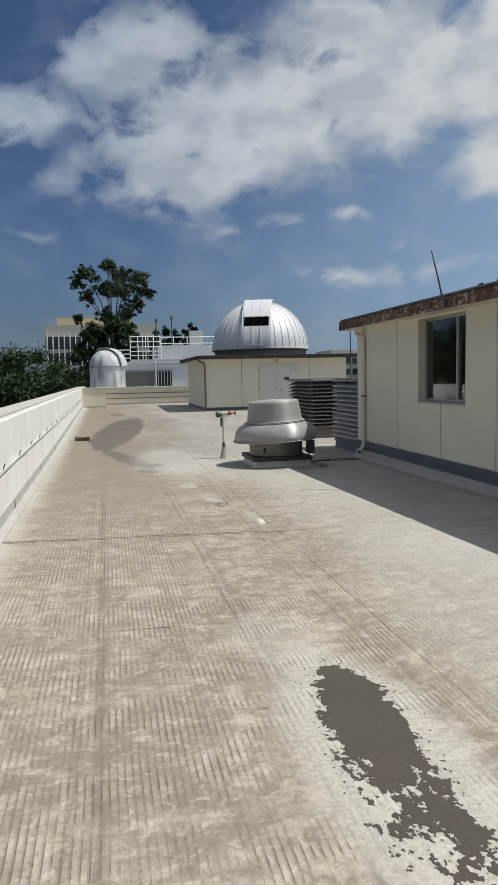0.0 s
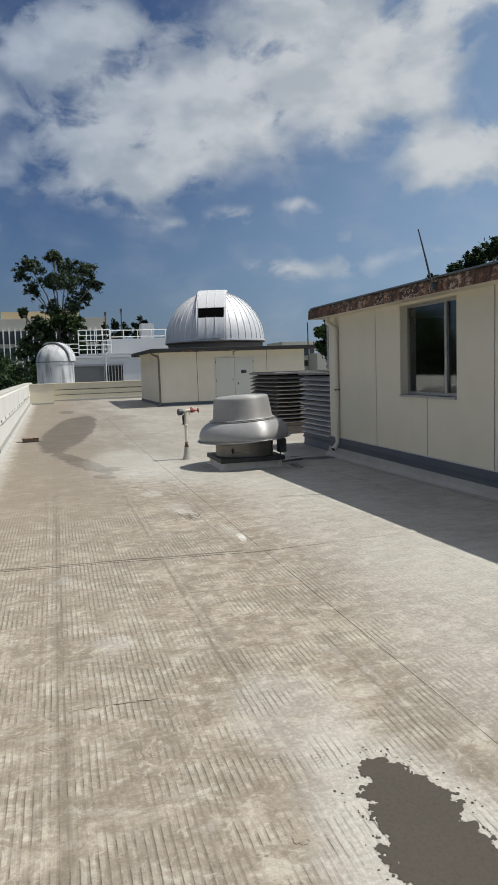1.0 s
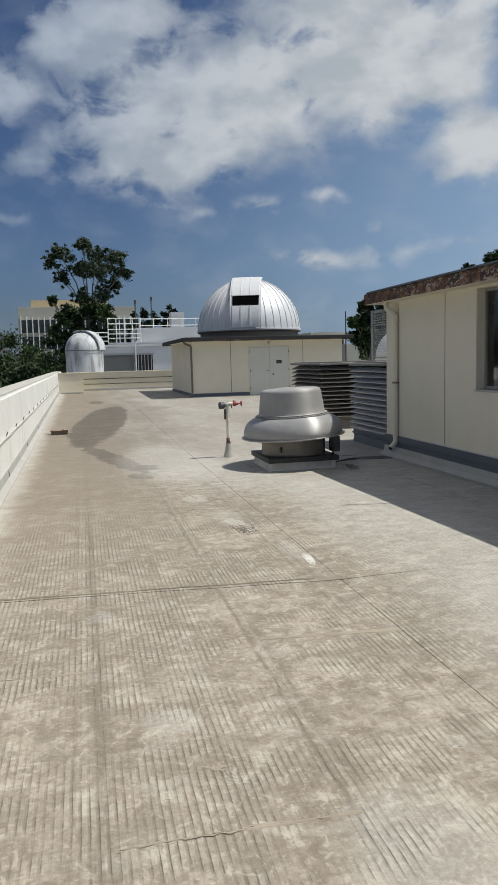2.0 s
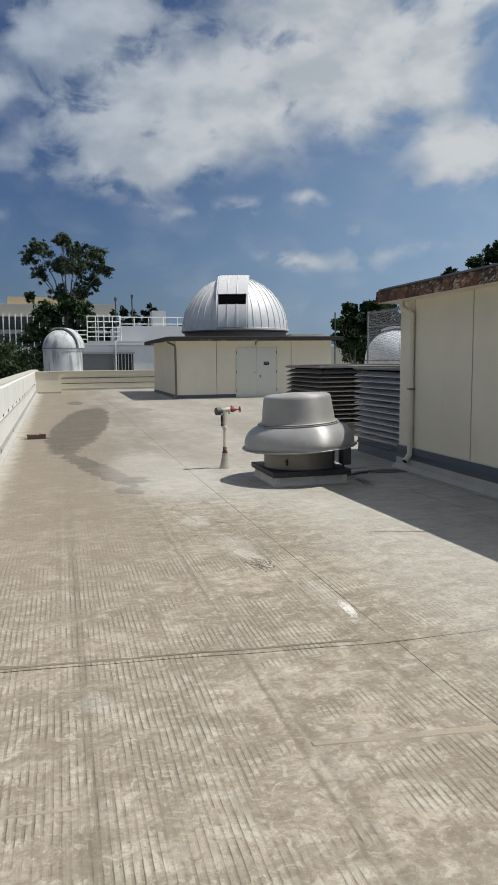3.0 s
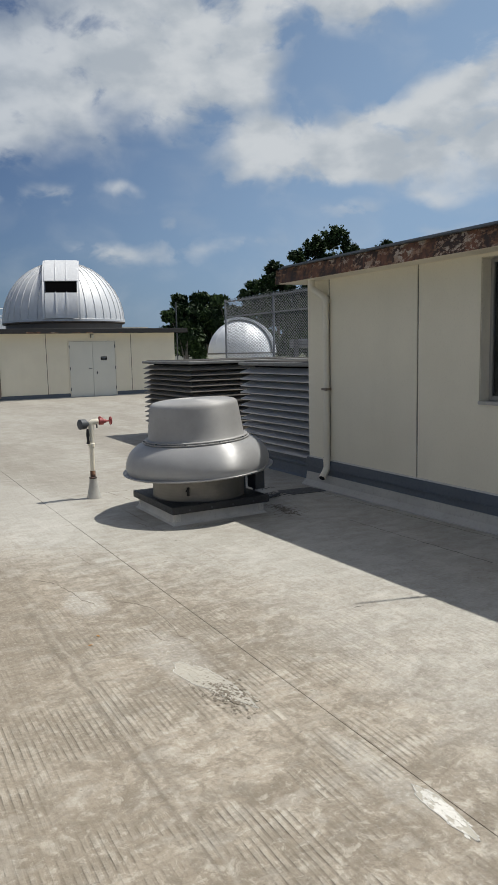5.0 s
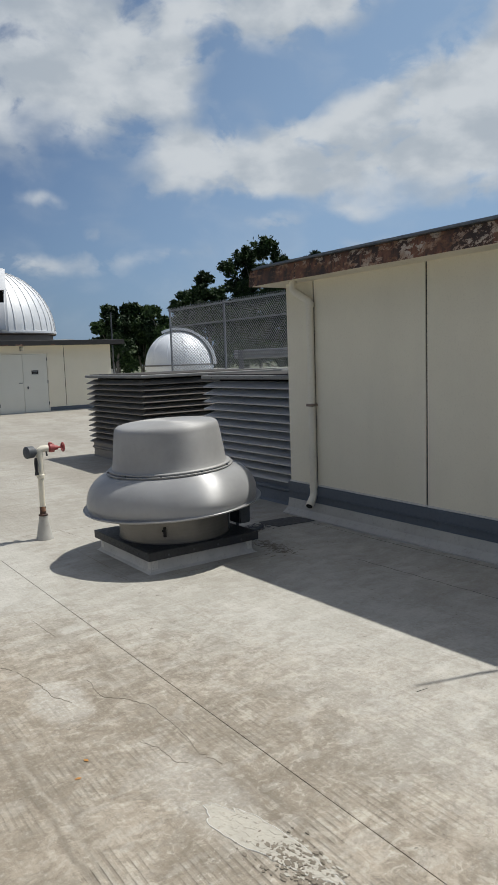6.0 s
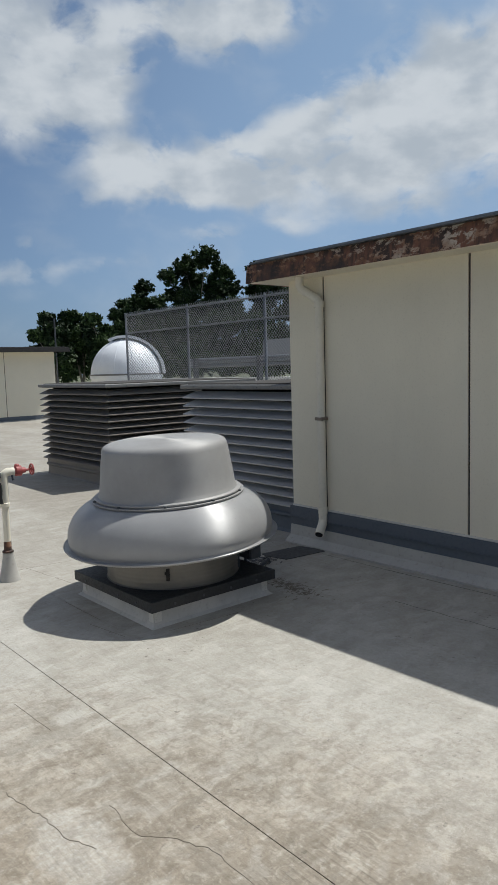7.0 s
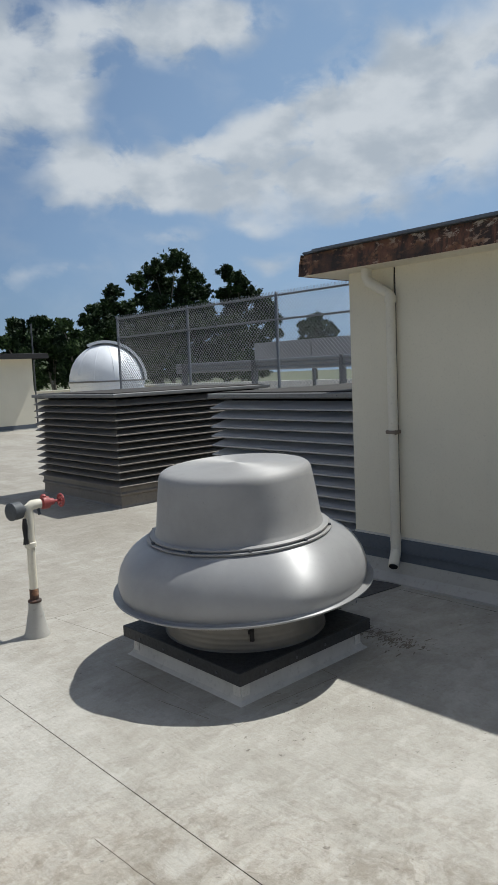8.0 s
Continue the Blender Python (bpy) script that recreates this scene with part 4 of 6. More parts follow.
# ---- the roof exhaust fan ----
def make_fan():
    cx, cy = 3.11, 13.00
    # hood and cover hinge together, and stand a little open
    tip = Matrix.Translation((-0.50, 0, 0.46)) @ Matrix.Rotation(radians(-2.8), 4, "Y") @ Matrix.Translation((0.50, 0, -0.46)) @ Matrix.Translation((0, 0, -0.016))

    def top_part(name, bm, mat, label="", smooth=35.0):
        bmesh.ops.transform(bm, matrix=tip, verts=bm.verts)
        return part(name, bm, mat, fan, label, smooth)

    fan = thing("roof_exhaust_fan", "spun aluminium mushroom exhaust fan on a square curb", "exhaust fan", (cx, cy, 0))
    bm = bmesh.new()
    # curb, flared at the foot
    rings = []
    for h, z in ((0.535, 0.002), (0.512, 0.02), (0.50, 0.05), (0.497, 0.135)):
        rings.append([bm.verts.new((sx * h, sy * h, z)) for sx, sy in ((-1, -1), (1, -1), (1, 1), (-1, 1))])
    for a, b in zip(rings, rings[1:]):
        for k in range(4):
            bm.faces.new((a[k], a[(k + 1) % 4], b[(k + 1) % 4], b[k]))
    bm.faces.new(rings[-1])
    part("curb", bm, CURB_PALE, fan, "pale coated roof curb", smooth=20)
    part("flashing_sheet", boxes(((-0.68, -0.66, 0.0006), (0.66, 0.68, 0.0024))), ROOFING, fan, "membrane sheet lapped round the curb", smooth=0)
    for sx, sy in ((-1, -1), (1, -1), (1, 1), (-1, 1)):
        a, b = sx * 0.506, sy * 0.506
        part("corner_patch", boxes(((min(a, a - sx * 0.07), min(b, b - sy * 0.07), 0.003), (max(a, a - sx * 0.07), max(b, b - sy * 0.07), 0.134)), bevel=0.008), CHALK, fan)
    bm = bmesh.new()
    rings = [[bm.verts.new((sx * h, sy * h, z)) for sx, sy in ((-1, -1), (1, -1), (1, 1), (-1, 1))] for h, z in ((0.526, 0.172), (0.526, 0.118), (0.543, 0.118), (0.546, 0.121), (0.546, 0.186), (0.542, 0.190), (0.40, 0.191))]
    for a, b in zip(rings, rings[1:]):
        for k in range(4):
            bm.faces.new((a[k], a[(k + 1) % 4], b[(k + 1) % 4], b[k]))
    bm.faces.new(rings[-1])
    bm.faces.new(rings[0][::-1])
    part("flange", bm, CURB_BLACK, fan, "black curb cap", smooth=20)
    for k in (-0.36, -0.12, 0.12, 0.36):
        for m in (pose(0, 0, 0), pose(0, 0, 0, 0, 0, 90), pose(0, 0, 0, 0, 0, 180), pose(0, 0, 0, 0, 0, 270)):
            bm = tube([(k, -0.545, 0.147), (k, -0.551, 0.147)], 0.009, 8)
            bmesh.ops.transform(bm, matrix=m, verts=bm.verts)
            part("bolt", bm, GREY_DARK, fan)
    # inlet drum with fine beads
    prof = [(0.50, 0.188)]
    for k in range(9):
        z = 0.20 + k * 0.03
        prof += [(0.490, z), (0.4915, z + 0.006), (0.490, z + 0.012)]
    prof += [(0.490, 0.47), (0.46, 0.47), (0.46, 0.30)]
    part("drum", lathe(prof, 64), ALU_STAINED_SHADED, fan, "beaded aluminium drum")
    # bell shaped hood with a rolled brim
    hood = [(0.500, 0.772), (0.548, 0.768), (0.596, 0.755), (0.642, 0.732), (0.684, 0.700), (0.720, 0.658), (0.745, 0.612), (0.759, 0.565), (0.763, 0.522), (0.757, 0.488),
            (0.748, 0.468), (0.752, 0.460), (0.772, 0.460), (0.790, 0.464), (0.797, 0.470), (0.800, 0.467), (0.797, 0.459), (0.786, 0.452), (0.760, 0.449), (0.738, 0.452), (0.738, 0.52), (0.712, 0.60), (0.66, 0.68), (0.55, 0.745), (0.50, 0.755)]
    top_part("hood", lathe(hood, 96), ALU, "brushed aluminium bell hood", smooth=50)
    # seam ring between hood and motor cover
    top_part("seam_ring", lathe([(0.540, 0.764), (0.560, 0.770), (0.566, 0.776), (0.566, 0.783), (0.556, 0.785), (0.538, 0.779), (0.532, 0.779), (0.532, 0.786), (0.546, 0.792), (0.546, 0.800), (0.530, 0.806), (0.506, 0.806)], 80), ALU_DULL, "folded seam ring")
    cap = [(0.516, 0.806), (0.511, 0.818), (0.505, 0.835), (0.493, 0.93), (0.478, 1.04), (0.466, 1.120), (0.461, 1.143), (0.451, 1.160), (0.434, 1.171), (0.410, 1.177), (0.36, 1.181), (0.22, 1.186), (0.0, 1.188)]
    top_part("motor_cover", lathe(cap, 80), ALU_DULL, "dull aluminium motor cover", smooth=50)
    for k in range(10):
        a = radians(18 + 36 * k)
        bm = lathe([(0.0, 0.014), (0.010, 0.012), (0.012, 0.0)], 8, at=(0.552 * math.cos(a), 0.552 * math.sin(a), 0.784))
        top_part("screw", bm, GREY_DARK)
    # latch toggle, brackets and disconnect box beneath the brim
    ang = radians(232)
    bm = boxes(((-0.006, -0.012, 0.255), (0.012, 0.012, 0.34)), ((0.0, -0.022, 0.30), (0.02, 0.0, 0.318)), bevel=0.002)
    bmesh.ops.transform(bm, matrix=Matrix.Rotation(ang, 4, "Z") @ Matrix.Translation((0.494, 0, 0)), verts=bm.verts)
    part("latch", bm, BLACK, fan, "black toggle latch")
    for d in (-38, 38, 128):
        bm = boxes(((0.492, -0.018, 0.19), (0.505, 0.018, 0.47)), ((0.505, -0.018, 0.455), (0.73, 0.018, 0.468)), bevel=0.003)
        bmesh.ops.transform(bm, matrix=Matrix.Rotation(radians(d), 4, "Z"), verts=bm.verts)
        part("bracket", bm, GREY_DARK, fan)
    part("switch_box", boxes(((0.56, -0.24, 0.20), (0.68, -0.06, 0.44)), bevel=0.008), GREY_DARK, fan, "dark electrical disconnect box")
    part("conduit", tube([(0.60, -0.14, 0.21), (0.60, -0.14, 0.06), (0.66, -0.10, 0.025), (1.1, 0.15, 0.02)], 0.014, 8), GREY_DARK, fan)


make_fan()


# ---- the hose standpipe ----
def make_standpipe():
    s = thing("standpipe", "cream standpipe with a red hose valve and dark gauge", "standpipe", (2.345, 14.30, 0))
    part("boot", lathe([(0.088, 0.0), (0.086, 0.012), (0.078, 0.03), (0.045, 0.20), (0.044, 0.235), (0.036, 0.235)], 24), PALE_FLASH, s, "pale flared pipe boot")
    part("pipe", tube([(0, 0, 0.20), (0, 0, 0.63)], 0.028, 16), CREAM_TRIM, s)
    part("coupling", lathe([(0.030, 0.615), (0.040, 0.620), (0.040, 0.650), (0.034, 0.656)], 16), CREAM_TRIM, s)
    part("upper_pipe", tube([(0, 0, 0.64), (0, 0, 0.86), (0.006, 0, 0.888), (0.03, 0, 0.905), (0.09, 0, 0.905)], 0.034, 16), CREAM_TRIM, s, "cream pipe elbow")
    part("clamp", lathe([(0.030, 0.236), (0.046, 0.238), (0.046, 0.250), (0.031, 0.256), (0.031, 0.325), (0.028, 0.330)], 16), RUST, s, "rust-flecked clamp")
    part("valve", tube([(0.085, 0, 0.905), (0.10, 0, 0.905), (0.105, 0, 0.905), (0.15, 0, 0.905), (0.155, 0, 0.905), (0.19, 0, 0.905)], [0.030, 0.030, 0.044, 0.044, 0.028, 0.022], 14), RED, s, "red enamelled valve body")
    part("bonnet", tube([(0.118, 0, 0.94), (0.118, 0, 0.955), (0.118, 0, 0.965)], [0.020, 0.020, 0.012], 10), RED, s)
    part("drip_cock", tube([(0.07, -0.012, 0.885), (0.07, -0.015, 0.85), (0.075, -0.016, 0.835)], [0.010, 0.008, 0.012], 8), GREY_DARK, s, "small dark drip cock")
    part("stem", tube([(0.185, 0, 0.905), (0.255, 0, 0.905)], 0.010, 8), RED, s)
    wheel = bmesh.new()
    pts = [(0.245, 0.042 * math.cos(a), 0.905 + 0.042 * math.sin(a)) for a in [2 * math.pi * k / 20 for k in range(21)]]
    tube(pts, 0.008, 6, wheel, cap=False)
    for k in range(3):
        a = math.pi * k / 3
        tube([(0.245, -0.042 * math.cos(a), 0.905 - 0.042 * math.sin(a)), (0.245, 0.042 * math.cos(a), 0.905 + 0.042 * math.sin(a))], 0.005, 5, wheel)
    part("handwheel", wheel, RED, s, "red spoked handwheel")
    part("gauge", tube([(-0.035, 0.0, 0.885), (-0.06, -0.01, 0.885), (-0.066, -0.012, 0.885), (-0.135, -0.03, 0.885), (-0.142, -0.032, 0.885)], [0.028, 0.040, 0.058, 0.060, 0.042], 18), GREY_DARK, s, "dark round gauge housing")
    part("chain", tube([(-0.05, -0.045, 0.83), (-0.052, -0.05, 0.77), (-0.05, -0.045, 0.70), (-0.052, -0.05, 0.655)], [0.012, 0.020, 0.014, 0.022], 6), BLACK, s, "dark hanging chain and cap")


make_standpipe()


# ---- louvered housings ----
def make_louver(name, label, x0, y0, x1, y1, top, mat, count, low=0.0):
    """A box walled with mitred louver blades under a capped roof."""
    lou = thing(name, label, "louvered housing", (x0, y0, low), group="louvered roof housings")

    def ring(h, z):
        return [(-h, -h, z), (x1 - x0 + h, -h, z), (x1 - x0 + h, y1 - y0 + h, z), (-h, y1 - y0 + h, z)]

    def loft(levels, cap=False):
        bm = bmesh.new()
        rows = [[bm.verts.new(p) for p in ring(h, z)] for h, z in levels]
        for a, b in zip(rows, rows[1:]):
            for k in range(4):
                bm.faces.new((a[k], a[(k + 1) % 4], b[(k + 1) % 4], b[k]))
        if cap:
            bm.faces.new(rows[-1])
            bm.faces.new(rows[0][::-1])
        return bm

    h = top - low
    part("curb", loft([(0.03, 0.0), (0.012, 0.03), (0.005, 0.15), (0.03, 0.17), (0.03, 0.19), (0.012, 0.21), (0.012, 0.26), (-0.02, 0.28)], True), LOUVER if mat is LOUVER else BLUE_FLASH, lou, "grey sheet-metal base curb", smooth=20)
    # solid black box stands for the deep shade between the blades
    part("core", loft([(-0.10, 0.2), (-0.10, h - 0.05)], True), SHADE_BLACK, lou, "black core painted as the shade behind the blades", smooth=0)
    pitch = (h - 0.34) / count
    for k in range(count):
        z = 0.275 + pitch * k
        part("slat", loft([(-0.01, z + 0.020), (0.060, z), (0.066, z + 0.002), (0.066, z + 0.014), (0.058, z + 0.018), (-0.05, z + pitch * 0.86), (-0.055, z + pitch * 0.82), (-0.01, z + 0.024)]), mat, lou, smooth=0)
    part("cap", loft([(0.02, h - 0.055), (0.075, h - 0.045), (0.082, h - 0.042), (0.082, h - 0.008), (0.074, h), (0.02, h)], True), CAP_METAL, lou, "galvanised cap flashing", smooth=20)
    part("lid", loft([(0.015, h + 0.0005), (0.012, h + 0.012), (-0.1, h + 0.014)], True), JOINT, lou, "dark tarred lid", smooth=20)
    for k in range(5):
        u = (k + 0.5) / 5
        for p in ((u * (x1 - x0), -0.084, h - 0.026), (-0.084, u * (y1 - y0), h - 0.026)):
            part("screw", lathe([(0.0, 0.007), (0.009, 0.0), (0.0, -0.007)], 6, at=p), GREY_DARK, lou)
    return lou


make_louver("louver_housing", "weathered bronze louvered housing on the roof deck", 5.24, 17.72, 7.9, 19.85, 1.52, LOUVER, 12, 0.016)
make_louver("louver_housing", "grey louvered housing against the annex end", 5.12, 13.64, 8.0, 15.52, 1.52, LOUVER_BLUE, 12, 0.0)


# ---- chain-link fence ----
def make_fence():
    fx, ys, top = 8.6, [22.8, 20.4, 18.05, 15.7, 13.75], 2.95
    f = thing("chain_link_fence", "galvanised chain-link fence behind the louvered housings", "fence", (fx, 13.75, 0))
    y0 = 13.75
    for y in ys:
        part("post", tube([(0, y - y0, 0.0), (0, y - y0, top + 0.02), (0, y - y0, top + 0.05)], [0.026, 0.026, 0.010], 12), GALV, f)
    for z in (top - 0.01, 2.55):
        part("rail", tube([(0.0, 0, z), (0.0, ys[0] - y0, z)], 0.018, 10), GALV, f)

    def net(length, m):
        bm = bmesh.new()
        step, lo, hi, r = 0.070, 0.05, top + 0.02, 0.0036
        tall = hi - lo
        k = -tall
        while k < length:
            for s in (0, 1):
                a, b = max(k, 0.0), min(k + tall, length)
                if b - a > 0.02:
                    za, zb = lo + (a - k), lo + (b - k)
                    if s:
                        za, zb = hi - (a - k), hi - (b - k)
                    tube([(-0.028 + s * 0.004, a, za), (-0.028 + s * 0.004, b, zb)], r, 3, bm, cap=False)
            k += step
        k = 0.0
        while k < length:
            tube([(-0.026, k, hi - 0.01), (-0.026, k + 0.010, hi + 0.035), (-0.026, k + 0.024, hi + 0.03), (-0.026, k + 0.035, hi - 0.01)], r, 3, bm, cap=False)
            k += step
        bmesh.ops.transform(bm, matrix=m, verts=bm.verts)
        ob = part("chain_mesh", bm, WIRE, f, "woven diamond wire mesh", smooth=0)
        tagged(ob, kind="stuff")

    net(ys[0] - y0, Matrix.Identity(4))


make_fence()


# ---- the observatory shed and its dome ----
def dome_shell(r, ribs, steps_v=18, lip=0.0, stretch=1.0):
    """Hemisphere of gores with standing seams."""
    bm = bmesh.new()
    prof = [(r * math.cos(a), r * stretch * math.sin(a)) for a in [math.pi / 2 * k / steps_v for k in range(steps_v + 1)]]
    prof[-1] = (0.0, r * stretch)
    lathe(prof, ribs * 2, bm)
    return bm


def seam(r, az, width, up, stretch=1.0, last=86):
    bm = bmesh.new()
    rows = []
    for k in range(15):
        a = radians(last * k / 14)
        ca, sa = math.cos(a), math.sin(a)
        out = [(r - 0.01, -width / 2), (r + up, -width / 2), (r + up, width / 2), (r - 0.01, width / 2)]
        rows.append([bm.verts.new((q * ca, w, q * stretch * sa)) for q, w in out])
    for a, b in zip(rows, rows[1:]):
        for k in range(4):
            bm.faces.new((a[k], a[(k + 1) % 4], b[(k + 1) % 4], b[k]))
    bm.faces.new(rows[0][::-1])
    bm.faces.new(rows[-1])
    bmesh.ops.transform(bm, matrix=Matrix.Rotation(az, 4, "Z"), verts=bm.verts)
    return bm


def curved_slab(r, half, a0, a1, thick, segs=14):
    """A strip of shell over the dome, facing -y, between two elevations."""
    bm = bmesh.new()
    rows = []
    for k in range(segs + 1):
        a = radians(a0 + (a1 - a0) * k / segs)
        rows.append([bm.verts.new((w, -q * math.cos(a), q * math.sin(a))) for q, w in ((r, -half), (r + thick, -half), (r + thick, half), (r, half))])
    for a, b in zip(rows, rows[1:]):
        for k in range(4):
            bm.faces.new((a[k], a[(k + 1) % 4], b[(k + 1) % 4], b[k]))
    bm.faces.new(rows[0][::-1])
    bm.faces.new(rows[-1])
    return bm


def make_shed():
    x0, x1, y0, y1, zb, zt = 4.53, 11.20, 32.2, 39.0, 0.10, 2.50
    shed = thing("observatory_shed", "cream panelled observatory shed with a black roof edge", "building", (x0, y0, zb))
    w, d, h = x1 - x0, y1 - y0, zt - zb
    part("wall", boxes(((0.012, 0.012, 0.0), (w - 0.012, d - 0.012, h - 0.02))), JOINT, shed, "dark recess behind the panel joints", smooth=0)
    dx0, dx1, dz = 7.02 - x0, 8.76 - x0, 2.05
    xs = [0.0, 1.66, dx0, dx1, 4.87, w]
    for a, b in zip(xs, xs[1:]):
        lo, hi = a + (0.010 if a else 0), b - (0.010 if b < w else 0)
        if abs(a - dx0) < 1e-6:
            part("panel", boxes(((lo - 0.01, 0.0, dz + 0.03), (hi + 0.01, 0.0115, h - 0.03))), CREAM, shed, smooth=0)
        else:
            if abs(b - dx0) < 1e-6:
                hi = b
            if abs(a - dx1) < 1e-6:
                lo = a
            part("panel", boxes(((lo, 0.0, 0.16), (hi, 0.0115, h - 0.03))), CREAM, shed, smooth=0)
    for a, b in ((0.012, d * 0.33), (d * 0.33, d * 0.67), (d * 0.67, d)):
        part("panel", boxes(((0.0, a + 0.01, 0.16), (0.0115, b - 0.01, h - 0.03))), CREAM, shed, smooth=0)
        part("panel", boxes(((w - 0.0115, a + 0.01, 0.16), (w, b - 0.01, h - 0.03))), CREAM, shed, smooth=0)
    part("base_flashing", boxes(((-0.025, -0.025, -0.05), (dx0 - 0.02, 0.0115, 0.155)), ((-0.025, 0.0115, -0.05), (0.0115, d, 0.155)), bevel=0.006), BLUE_FLASH, shed, "blue-grey metal base flashing")
    part("base_flashing", boxes(((dx1 + 0.02, -0.025, -0.05), (w + 0.025, 0.0115, 0.155)), ((w - 0.0115, 0.0115, -0.05), (w + 0.025, d, 0.155)), bevel=0.006), BLUE_FLASH, shed, "blue-grey metal base flashing")
    part("skirt", boxes(((-0.10, -0.12, -0.06), (w + 0.1, -0.025, 0.03)), ((-0.12, -0.10, -0.06), (-0.025, d, 0.03)), bevel=0.02), PALE_FLASH, shed, "pale membrane skirt")
    part("soffit", boxes(((-0.38, -0.38, h - 0.028), (w + 0.38, d + 0.38, h + 0.0)), bevel=0.004), CREAM_TRIM, shed)
    bm = bmesh.new()
    o = 0.40
    rows = [[bm.verts.new((x, y, z)) for x, y in ((-q, -q), (w + q, -q), (w + q, d + q), (-q, d + q))] for q, z in ((o, h - 0.07), (o + 0.015, h - 0.06), (o, h + 0.098), (o - 0.12, h + 0.11))]
    for a, b in zip(rows, rows[1:]):
        for k in range(4):
            bm.faces.new((a[k], a[(k + 1) % 4], b[(k + 1) % 4], b[k]))
    bm.faces.new(rows[-1])
    part("roof", bm, BLACK, shed, "black roof edge with rusted spots", smooth=20)
    rng = random.Random(12)
    for k in range(7):
        x = rng.uniform(0.6, w - 2.0)
        part("rust_patch", boxes(((x, -o - 0.018, h - 0.066), (x + rng.uniform(0.1, 0.35), -o + 0.004, h - rng.uniform(0.0, 0.04))), bevel=0.004), RUST, shed)
    # double door
    part("door_frame", boxes(((dx0 - 0.045, -0.02, 0.0), (dx0, 0.03, dz + 0.04)), ((dx1, -0.02, 0.0), (dx1 + 0.045, 0.03, dz + 0.04)), ((dx0, -0.02, dz), (dx1, 0.03, dz + 0.04)), bevel=0.005), CREAM_TRIM, shed)
    mid = (dx0 + dx1) / 2
    for a, b, s in ((dx0 + 0.006, mid - 0.003, 1), (mid + 0.003, dx1 - 0.006, -1)):
        door = part("door", boxes(((a, -0.012, 0.02), (b, 0.02, dz - 0.006)), bevel=0.004), DOOR_PAINT, shed, "off-white steel door leaf")
        hx = a if s == 1 else b
        for z in (0.25, 1.0, 1.8):
            part("hinge", boxes(((hx - 0.014, -0.024, z), (hx + 0.014, -0.010, z + 0.12)), bevel=0.003), GREY_DARK, door)
        if s == 1:
            part("handle", tube([(mid - 0.05, -0.012, 1.05), (mid - 0.05, -0.05, 1.05), (mid - 0.17, -0.05, 1.05)], 0.012, 8), GALV, door, "steel lever handle")
        else:
            part("lock", boxes(((mid + 0.12, -0.026, 0.83), (mid + 0.17, -0.010, 0.93)), bevel=0.004), GREY_DARK, door)
            plate = part("sign_plate", boxes(((mid + 0.30, -0.020, 1.34), (mid + 0.54, -0.0125, 1.48)), bevel=0.002), BLACK, door, "small black door plate")
            part("sign_bar", boxes(((mid + 0.33, -0.0225, 1.42), (mid + 0.51, -0.0205, 1.445)), ((mid + 0.36, -0.0225, 1.375), (mid + 0.48, -0.0205, 1.395))), GALV, door)
    # lamp, downpipe
    lamp = thing("wall_lamp", "small bulkhead lamp above the shed doors", "lamp", (x0 + mid, y0, zb + 2.17))
    part("bracket", boxes(((-0.06, -0.04, 0.0), (0.06, 0.0, 0.14)), bevel=0.006), GALV, lamp)
    part("lens", lathe([(0.0, 0.0), (0.05, 0.01), (0.055, 0.09), (0.03, 0.12), (0, 0.12)], 14, at=(0, -0.085, 0.0)), DOOR_PAINT, lamp)
    dp = thing("downspout", "brown stained downspout at the shed corner", "downspout", (x0 - 0.03, y0 - 0.05, zb))
    part("pipe", tube([(-0.28, 0.30, 2.38), (-0.24, 0.27, 2.28), (-0.02, 0.06, 2.16), (-0.0, 0.04, 2.08), (0.0, 0.0, 0.25), (-0.02, -0.02, 0.12), (-0.12, -0.06, 0.05)], 0.045, 10), BRONZE, dp)
    aer = thing("roof_mast", "thin steel mast stayed beside the shed", "mast", (x1 + 0.65, y0 + 1.2, zb))
    part("mast", tube([(0, 0, -0.06), (0, 0, 3.6)], 0.03, 8), GREY_DARK, aer)
    part("stay", tube([(0, 0, 1.1), (-0.5, 0, -0.04)], 0.014, 6), GREY_DARK, aer)
    part("stay", tube([(0, 0, 1.1), (0.0, 0.5, -0.04)], 0.014, 6), GREY_DARK, aer)

    # dome on the roof
    r, cx, cy, cz = 2.42, 7.86, 35.7, 2.98
    dome = thing("observatory_dome", "silver observatory dome with standing seams and open slit", "dome", (cx, cy, cz), -17.0)
    part("ring", lathe([(r - 0.10, -0.38), (r - 0.10, -0.10), (r - 0.02, -0.09), (r + 0.02, -0.075), (r + 0.03, 0.0), (r - 0.02, 0.012)], 72), BRONZE, dome, "brown rotating base ring")
    part("skirt_band", lathe([(r + 0.01, -0.03), (r + 0.035, -0.03), (r + 0.035, 0.05), (r + 0.005, 0.06)], 72), DOME, dome)
    part("shell", dome_shell(r, 40), DOME, dome, "silver sheet-metal shell", smooth=60)
    for k in range(40):
        az = 2 * math.pi * (k + 0.5) / 40
        dxs = math.cos(az) * r
        if math.sin(az) < 0 and abs(dxs) < 0.56:
            continue
        part("seam", seam(r, az, 0.028, 0.022), DOME, dome, smooth=0)
    half = 0.60
    part("lower_shutter", curved_slab(r + 0.015, half, 1.5, 24.5, 0.06), DOME, dome, "fixed lower shutter", smooth=40)
    part("upper_shutter", curved_slab(r + 0.02, half + 0.02, 37.0, 80.0, 0.06), DOME, dome, "raised upper shutter", smooth=40)
